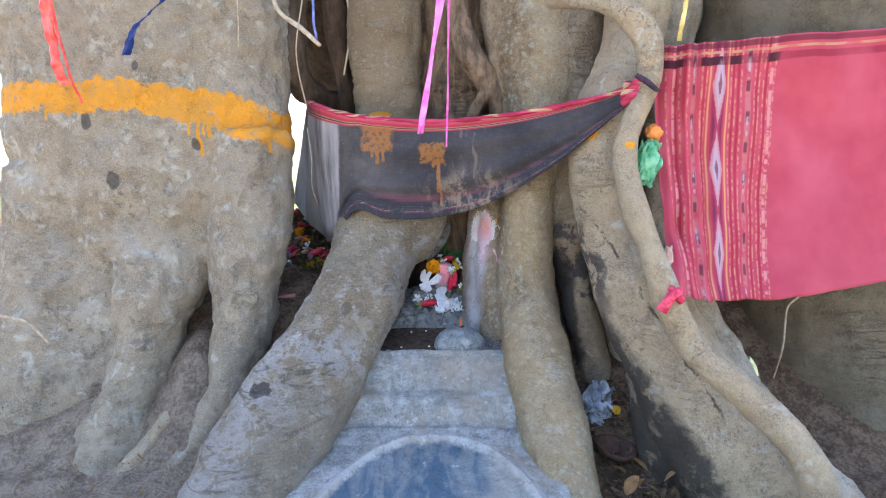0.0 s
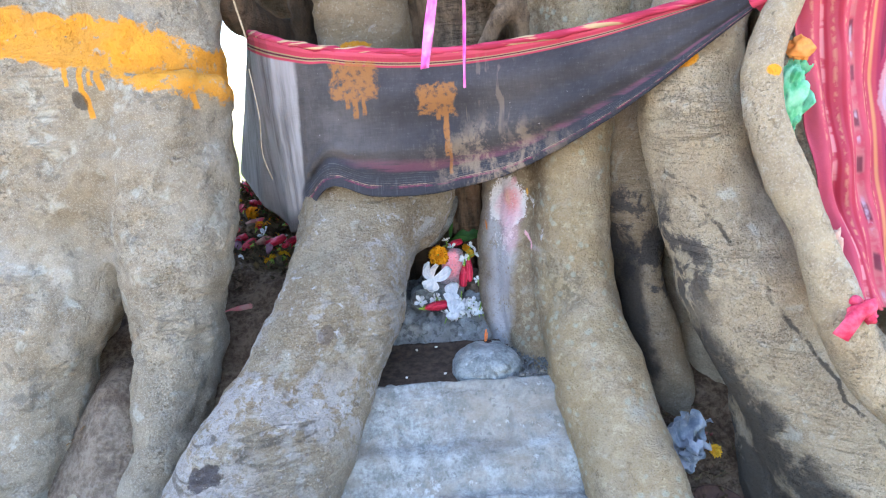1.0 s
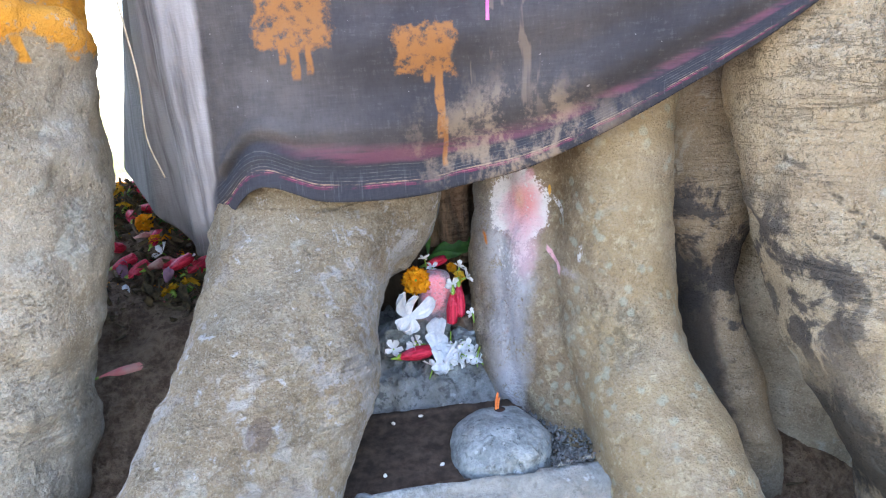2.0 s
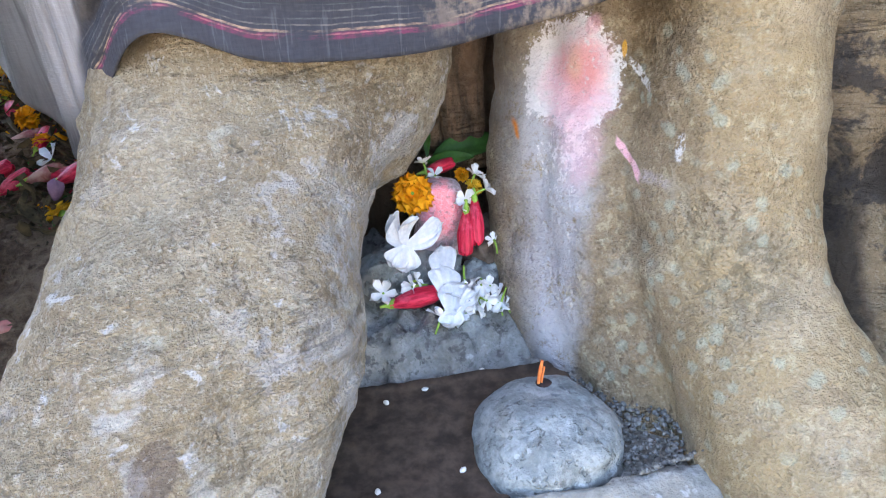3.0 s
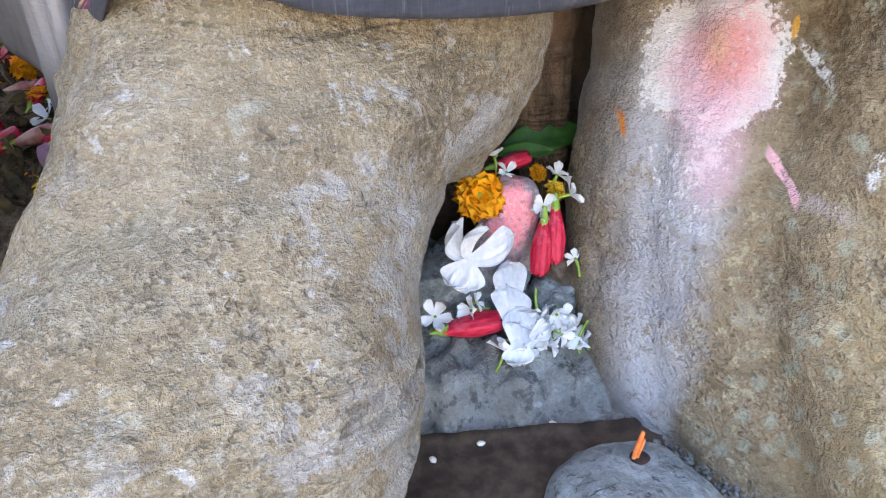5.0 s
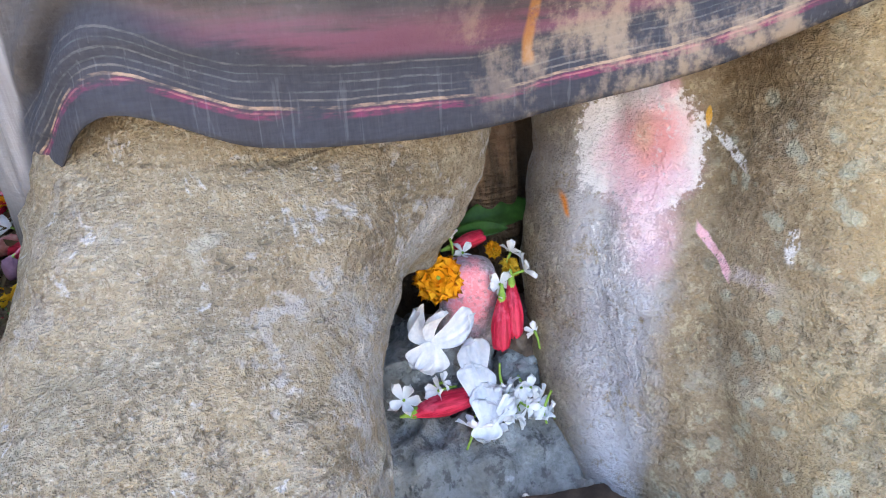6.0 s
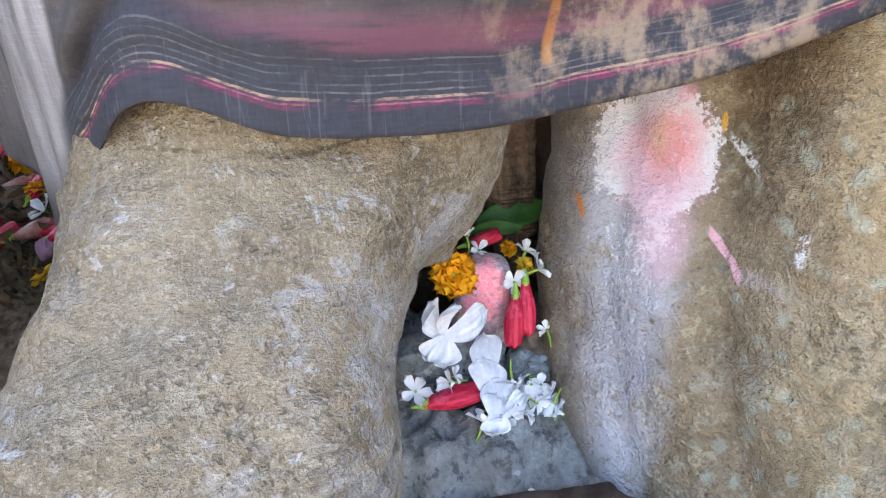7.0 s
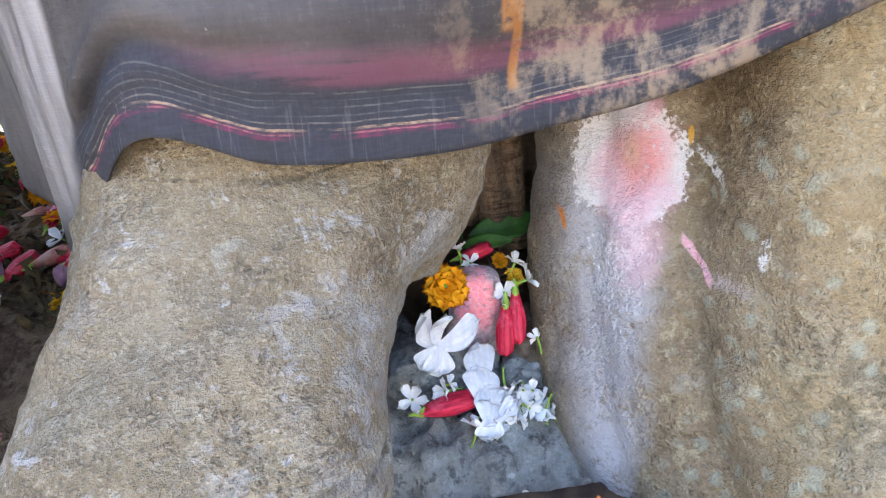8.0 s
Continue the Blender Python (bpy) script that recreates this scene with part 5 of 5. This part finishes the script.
# ---- offerings ----
def petal_sheet(length, width, curl, cup, n=8, k=5, frill=0.0, seed=0, bend=0.0):
    """A petal growing along +y from the origin, face up: narrow foot, broad uneven tip."""
    def f(u, v):
        q = 2 * v - 1
        w = 0.5 * width * (0.16 + 0.84 * u ** 0.8) * math.sqrt(max(0.0, 1 - u ** 5)) * q
        a = curl * u
        reach = length * (1 - 0.10 * q * q * u + (0.03 * math.sin(q * 9 + seed) if frill else 0) * u)
        y = reach * (math.sin(a) / curl if abs(curl) > 1e-3 else u)
        z = length * ((1 - math.cos(a)) / curl if abs(curl) > 1e-3 else 0)
        z += cup * q * q * width * u + frill * (math.sin(q * 11 + seed) + 0.6 * math.sin(q * 23 + 2 * seed)) * u * u
        return w + bend * length * u * u, y, z
    return grid_data(f, n, k)[0]


def marigold_data(r, seed=0):
    rng = random.Random(seed)
    bits = []
    for ring, (count, tilt, size) in enumerate(((15, 6, 1.0), (15, 16, 0.95), (14, 28, 0.86), (12, 42, 0.75), (10, 56, 0.64), (7, 70, 0.52))):
        for k in range(count):
            a = 360 * k / count + rng.uniform(-9, 9) + 14 * ring
            p = petal_sheet(r * size * rng.uniform(0.88, 1.1), r * 0.72, -0.7, 0.15, 5, 5, r * 0.05, rng.uniform(0, 6))
            bits.append(moved(p, pose(0, 0, 0.012 * r * 30 * ring * 0.03, 0, 0, a) @ pose(0, r * 0.04, 0, tilt + rng.uniform(-8, 8), rng.uniform(-14, 14), 0)))
    return joined(*bits)


def marigold(m, r=0.022, material=None, label="fresh orange marigold head", group="marigolds", seed=0):
    e = empty("marigold", label, "flower", m, group)
    part("petals", marigold_data(r, seed), material or MARIGOLD, e)
    part("calyx", moved(lumpy((r * 0.35, r * 0.35, r * 0.5), 2, 12, 8), pose(0, 0, -r * 0.35)), STEM, e, "green calyx")
    return e


def bud_data(length, r):
    """Furled petals: narrow at the calyx, swelling to a blunt frilled end."""
    def f(u, v):
        a = 2 * math.pi * v
        q = r * (0.42 + 0.66 * math.sin(0.5 * math.pi * min(1.0, u / 0.62)) ** 1.3) * (1 - 0.16 * max(0.0, u - 0.62) / 0.38)
        if u > 0.94:
            q *= 1 - 0.75 * ((u - 0.94) / 0.06) ** 2
        q *= 1 + 0.06 * math.sin(3 * a + 5 * u) * min(1, 2 * u) + 0.02 * math.sin(8 * a + 9 * u)
        return q * math.cos(a + 1.4 * u), length * (u + 0.035 * math.sin(3 * a) * u ** 4), q * 0.88 * math.sin(a + 1.4 * u)
    return grid_data(f, 26, 37)[0]


def red_bud(m, length=0.06, r=0.0115, label="furled red hibiscus bud", group="red buds", material=None):
    e = empty("hibiscus_bud", label, "flower", m, group)
    part("petals", bud_data(length, r), material or RED, e)
    part("calyx", joined(tube_data([(0, -0.012, 0, 0.0014), (0, -0.005, 0, 0.0026), (0, 0.001, 0, r * 0.45), (0, 0.007, 0, r * 0.5)], 10, 10, (0, 0, 1))), STEM, e, "green calyx")
    return e


def jasmine(m, s=0.013, label="small white jasmine on a green stalk", group="jasmine flowers", stalk=0.022, seed=0):
    rng = random.Random(seed)
    e = empty("jasmine_flower", label, "flower", m, group)
    bits = [moved(petal_sheet(s * rng.uniform(0.9, 1.15), s * 0.86, rng.uniform(-0.9, 0.6), 0.25, 7, 6, s * 0.05, k), pose(0, 0, 0, 0, 0, 72 * k + rng.uniform(-12, 12)) @ pose(0, 0.001, 0, rng.uniform(5, 40), 0, 0)) for k in range(5)]
    part("petals", joined(*bits), WHITE, e)
    part("stalk", tube_data([(0, 0, 0.001, 0.0016), (0.001, 0.001, -stalk * 0.5, 0.0013), (0.003, -0.002, -stalk, 0.0011)], 8, 8), STEM, e, "pale green stalk")
    return e


def leaf_data(length, width, bend=0.5):
    def f(u, v):
        w = width * math.sin(math.pi * u) ** 0.75 * (v - 0.5)
        return w, length * u, 0.25 * abs(w) + length * bend * u * (1 - u) * 0.4 + 0.0006 * math.sin(u * 40) * abs(v - 0.5)
    return grid_data(f, 16, 9)[0]


def leaf(m, length, width, label, material=None, group=""):
    ob = thing("leaf", label, "leaf", leaf_data(length, width), material or LEAF, m, group)
    s = ob.modifiers.new("thickness", "SOLIDIFY")
    s.thickness = 0.0006
    return ob


marigold(pose(-0.022, 2.152, 0.519, 68, -12, 0), 0.0285, seed=1)
marigold(pose(0.050, 2.205, 0.522, 60, 20, 0), 0.011, None, "small dull orange marigold wedged behind the stone", seed=2)
marigold(pose(0.058, 2.165, 0.516, 50, 15, 20), 0.013, YELLOW, "wilted yellow marigold on the buds", seed=3)
red_bud(pose(0.002, 2.203, 0.531, 10, 0, -80), 0.040, 0.009, "short red hibiscus bud lying on the stone")
red_bud(pose(0.041, 2.140, 0.496, -70, 0, 160), 0.056, 0.0098)
red_bud(pose(0.053, 2.146, 0.508, -68, 0, 172), 0.058, 0.0092)
red_bud(pose(-0.066, 2.096, 0.402, 4, 0, -84), 0.060, 0.0125, "red hibiscus bud lying across the step")
leaf(pose(0.006, 2.228, 0.536, 6, 40, -98), 0.066, 0.022, "dark green leaf behind the stone", group="leaves behind the stone")
leaf(pose(0.02, 2.25, 0.540, 8, 45, -80), 0.10, 0.040, "broad dark green leaf in the cleft", group="leaves behind the stone")
leaf(pose(0.012, 2.25, 0.535, 60, 0, -15), 0.06, 0.010, "narrow dark green leaf standing in the cleft", group="leaves behind the stone")


def white_bloom():
    e = empty("white_hibiscus", "limp white hibiscus lying against the stone", "flower", pose(-0.039, 2.116, 0.466, 62, 0, 0) @ Matrix.Scale(0.88, 4), "white blooms")
    for k, (a, l, w, c, tilt, bend) in enumerate(((50, 0.060, 0.036, 1.1, 14, 0.30), (14, 0.056, 0.024, 0.9, 28, 0.34), (-84, 0.060, 0.036, -0.9, 20, -0.35), (176, 0.038, 0.040, -0.8, 8, 0.05), (140, 0.036, 0.034, -0.5, 4, 0.1))):
        part("petal", moved(petal_sheet(l, w * 1.35, c, 0.20, 20, 17, 0.0030, k, bend), pose(0, 0, 0.002 * k, 0, 0, a) @ pose(0, 0, 0, tilt, 0, 0)), WHITE, e)


white_bloom()


def fallen_petals():
    e = empty("white_hibiscus", "crushed white hibiscus on the step edge", "flower", pose(0.007, 2.102, 0.396, 48, 0, 0) @ Matrix.Scale(1.15, 4), "white blooms")
    for k, (x, y, a, l, w, c, tilt) in enumerate(((0.000, 0.016, 8, 0.046, 0.036, -0.7, 14), (-0.003, -0.004, -8, 0.044, 0.038, -0.9, 20), (0.004, -0.016, 14, 0.036, 0.034, -1.0, 24), (-0.002, -0.022, -20, 0.028, 0.034, -1.1, 26), (0.000, -0.012, 172, 0.024, 0.030, -0.7, 10), (0.008, -0.012, -70, 0.020, 0.020, -0.4, 16))):
        part("petal", moved(petal_sheet(l, w * 1.25, c, 0.20, 18, 15, 0.0032, k, 0.15 * (-1) ** k), pose(x, y, 0.004 + 0.003 * k, 0, 0, a) @ pose(0, 0, 0, tilt, 0, 0)), WHITE, e)


fallen_petals()
for k, (x, y, z, rx, ry, rz, s) in enumerate((
        (-0.072, 2.100, 0.412, 40, -20, 30, 0.014), (-0.030, 2.112, 0.418, 55, 0, 70, 0.009), (-0.008, 2.076, 0.384, 25, -10, 160, 0.013),
        (0.034, 2.100, 0.402, 40, 15, 220, 0.014), (0.042, 2.106, 0.398, 50, 30, 250, 0.012), (0.064, 2.095, 0.388, 45, 10, 200, 0.014), (0.072, 2.090, 0.380, 35, 25, 240, 0.013),
        (0.036, 2.088, 0.382, 50, -15, 120, 0.013), (0.022, 2.092, 0.388, 50, 0, 10, 0.013), (0.004, 2.098, 0.384, 40, -20, 90, 0.014), (0.016, 2.086, 0.376, 30, 20, 300, 0.012),
        (0.042, 2.150, 0.500, 60, -30, 20, 0.013), (0.068, 2.150, 0.512, 60, 30, 60, 0.014), (0.060, 2.170, 0.526, 40, 0, 140, 0.012), (0.072, 2.128, 0.452, 70, 10, 180, 0.009),
        (0.012, 2.190, 0.524, 50, 0, 40, 0.010), (0.000, 2.196, 0.540, 30, 0, 200, 0.009),
        (0.046, 2.102, 0.398, 10, -125, 0, 0.013), (0.070, 2.090, 0.386, -10, -160, 0, 0.012), (0.038, 2.086, 0.384, 20, 65, 0, 0.013), (0.028, 2.100, 0.412, 40, -150, 20, 0.012), (0.050, 2.086, 0.392, 60, 110, 10, 0.013), (0.058, 2.100, 0.404, 80, -60, 0, 0.012), (0.020, 2.078, 0.392, 70, 140, 20, 0.012), (0.046, 2.094, 0.410, 100, 40, 0, 0.011), (-0.036, 2.104, 0.414, 30, -70, 0, 0.011))):
    jasmine(pose(x, y, z + 0.004, rx, ry, rz), s * 1.3, seed=k)
for k, (x, y, z) in enumerate(((-0.040, 2.017, 0.331), (-0.022, 1.895, 0.318), (-0.105, 1.885, 0.318), (-0.085, 2.00, 0.333), (0.03, 2.03, 0.336))):
    thing("crumb", "pale rice crumb on the damp soil", "crumb", lumpy((0.004, 0.0028, 0.0022), 40 + k, 10, 8, 0.2), CRUMB, pose(x, y, z, 0, 0, 40 * k), "crumbs")
thing("petal_scrap", "orange petal scrap on the soil", "petal", petal_sheet(0.012, 0.007, 0.5, 0.3), STICK, pose(0.028, 1.893, 0.322, 0, 0, 30))


# ---- flower heap behind the roots ----
def on_heap(rng, lo=2.26, hi=2.80):
    x, y = rng.uniform(-0.72, -0.34), rng.uniform(lo, hi)
    return x, y, ground_z(x, y) + 0.012


rng = random.Random(5)
proto_m = [marigold(pose(-0.572, 2.503, 0.600, 35, 0, 0), 0.026, None, "faded orange marigold on the flower heap", "heaped marigolds", 4), marigold(pose(-0.50, 2.60, 0.64, 30, 0, 0), 0.02, YELLOW, "yellow marigold on the flower heap", "heaped marigolds", 6)]
proto_b = [red_bud(pose(-0.483, 2.317, 0.535, 20, 0, -60), 0.052, 0.0115, "wilting red hibiscus bud on the flower heap", "heaped red buds"), red_bud(pose(-0.53, 2.34, 0.535, 15, 0, -70), 0.052, 0.011, "faded red hibiscus bud on the flower heap", "heaped red buds", FADED)]
proto_j = jasmine(pose(-0.555, 2.285, 0.50, 40, 0, 0), 0.021, "limp white flower on the flower heap", "heaped white flowers", 0.02)
for x, y, rz in ((-0.455, 2.33, -50), (-0.565, 2.33, -40), (-0.60, 2.36, -75), (-0.515, 2.36, -110), (-0.425, 2.36, -62), (-0.54, 2.42, -20), (-0.46, 2.44, -100)):
    copy_thing(proto_b[0], pose(x, y, ground_z(x, y) + 0.02, rng.uniform(5, 30), rng.uniform(-20, 20), rz))
for k in range(16):
    x, y, z = on_heap(rng)
    copy_thing(proto_b[1 if k % 4 == 3 else 0], pose(x, y, z + 0.004, rng.uniform(-5, 25), 0, rng.uniform(0, 360)))
for k in range(14):
    x, y, z = on_heap(rng)
    copy_thing(proto_m[k % 2], pose(x, y, z + 0.008, rng.uniform(0, 50), rng.uniform(-30, 30), rng.uniform(0, 360)))
for x, y in ((-0.61, 2.30), (-0.475, 2.285), (-0.44, 2.30), (-0.37, 2.2)):
    copy_thing(proto_m[1 if x > -0.5 else 0], pose(x, y, ground_z(x, y) + 0.02, 40, rng.uniform(-20, 20), rng.uniform(0, 360)))
for k in range(12):
    x, y, z = on_heap(rng)
    copy_thing(proto_j, pose(x, y, z + 0.01, rng.uniform(10, 60), rng.uniform(-30, 30), rng.uniform(0, 360)))
for k in range(5):
    x, y, z = on_heap(rng)
    thing("petal", "withered mauve petal on the flower heap", "petal", petal_sheet(0.035, 0.028, 0.8, 0.4, 8, 6, 0.002, k), MAUVE, pose(x, y, z + 0.006, rng.uniform(0, 40), rng.uniform(-30, 30), rng.uniform(0, 360)), "heaped petals")
for k in range(8):
    x, y, z = on_heap(rng)
    leaf(pose(x, y, z + 0.008, rng.uniform(-10, 30), rng.uniform(-30, 30), rng.uniform(0, 360)), 0.06, 0.026, "limp green leaf on the flower heap", None, "heaped leaves")


def litter(name, label, material, count, x0, x1, y0, y1, size, seed, lift=0.004):
    rng = random.Random(seed)
    bits = []
    for k in range(count):
        x, y = rng.uniform(x0, x1), rng.uniform(y0, y1)
        l = size * rng.uniform(0.4, 1.4)
        bits.append(moved(petal_sheet(l, l * rng.uniform(0.12, 0.6), rng.uniform(-1, 1.2), 0.3, 4, 3), pose(x, y, ground_z(x, y) + lift + rng.uniform(0, 0.012), rng.uniform(-30, 40), rng.uniform(-40, 40), rng.uniform(0, 360))))
    tagged(part(name, joined(*bits), material), label, "litter", kind="stuff")


litter("leaf_litter", "brown dry leaf litter under the heaped flowers", ROTTEN, 2600, -0.78, -0.30, 2.20, 2.90, 0.034, 1, 0.010)
litter("green_scraps", "chopped green leaf scraps under the heaped flowers", LEAF, 420, -0.74, -0.32, 2.25, 2.8, 0.024, 2)
litter("petal_scraps", "loose marigold petals under the heaped flowers", MARIGOLD, 420, -0.74, -0.32, 2.25, 2.78, 0.014, 3)
litter("petal_scraps", "loose red petals under the heaped flowers", RED, 140, -0.74, -0.32, 2.25, 2.7, 0.02, 4)
litter("leaf_litter", "brown dry leaf litter between the roots", ROTTEN, 500, 0.36, 0.66, 1.40, 1.88, 0.035, 5)
litter("pale_scraps", "pale paper and petal scraps between the roots", FADED, 45, 0.38, 0.62, 1.45, 1.84, 0.022, 8, 0.014)
litter("leaf_litter", "dry crumbs and bits of leaf at the trunk foot", DRY, 200, -1.3, -0.5, 1.35, 1.85, 0.018, 6)
red_bud(pose(-0.553, 2.095, ground_z(-0.52, 2.10) + 0.014, 6, 0, -72), 0.070, 0.009, "half faded red bud on bare earth", "red buds", HALF_FADED)


# ---- litter among the right-hand roots ----
def crumpled(w, h, depth, seed):
    def f(u, v):
        a, b = (u - 0.5), (v - 0.5)
        y = depth * (noise.noise((u * 3, v * 3, seed)) + 0.5 * noise.noise((u * 8, v * 8, seed + 3)) + 0.25 * abs(noise.noise((u * 18, v * 18, seed + 7))))
        return w * a * (1 - 0.5 * abs(b)) + 0.2 * w * noise.noise((v * 4, seed, 2)), y + 0.3 * w * a * a, h * b + 0.15 * h * noise.noise((u * 4, seed, 5))
    return grid_data(f, 36, 36)[0]


thing("plastic_bag", "crumpled clear plastic bag lodged between roots", "bag", joined(crumpled(0.085, 0.12, 0.035, 3), moved(crumpled(0.07, 0.07, 0.03, 8), pose(0.02, -0.02, -0.02, 0, 0, 20))), BAG, pose(0.462, 1.79, 0.185, 10, 15, 0))
marigold(pose(0.512, 1.762, 0.175, 50, 20, 0), 0.015, YELLOW, "yellow flower beside the plastic bag", "", 9)
thing("green_bag", "crumpled green plastic bag behind the thin root", "bag", joined(lumpy((0.022, 0.012, 0.044), 61, 40, 30, 0.3, 2.6), crumpled(0.065, 0.11, 0.03, 12)), GREEN_BAG, pose(0.540, 1.625, 0.862, 0, 10, 0))
thing("orange_scrap", "orange cloth scrap above the green bag", "rag", lumpy((0.020, 0.012, 0.018), 63, 24, 18, 0.35, 2.6), plain("orange_scrap", (0.50, 0.16, 0.03), (0.66, 0.26, 0.07), 0.8, 40), pose(0.553, 1.63, 0.935))
leaf(pose(0.845, 1.66, 0.285, 70, 0, 25), 0.075, 0.020, "pale yellow leaf standing by the buttress", PALE_BUD)


def dish(r):
    def f(u, v):
        a = 2 * math.pi * v
        prof = ((0.0, 0.0), (0.55, 0.0), (0.9, 0.25), (1.0, 0.5), (0.92, 0.5), (0.8, 0.28), (0.5, 0.08), (0.0, 0.08))
        k = u * 7
        i = min(int(k), 6)
        q = [prof[i][n] + (prof[i + 1][n] - prof[i][n]) * (k - i) for n in (0, 1)]
        return r * q[0] * math.cos(a), r * q[0] * math.sin(a), r * q[1]
    return grid_data(f, 29, 33)[0]


thing("clay_dish", "small dark clay dish tipped among the litter", "dish", dish(0.055), TERRACOTTA, pose(0.495, 1.70, 0.072, 8, 10, 0))
for k, (x, y, l) in enumerate(((0.555, 1.68, 0.07), (0.57, 1.64, 0.06), (0.51, 1.63, 0.055), (0.53, 1.58, 0.06), (0.60, 1.60, 0.05), (0.49, 1.55, 0.06))):
    leaf(pose(x, y, ground_z(x, y) + 0.03, 20 + 8 * k, 15, 60 * k), l, l * 0.6, "dry brown leaf curled among the roots", DRY, "dry leaves")
thing("paper_scrap", "small white paper scrap by the root", "paper", petal_sheet(0.04, 0.012, 0.6, 0.2), CRUMB, pose(-0.62, 1.66, ground_z(-0.6, 1.66) + 0.03, 30, 0, -40))
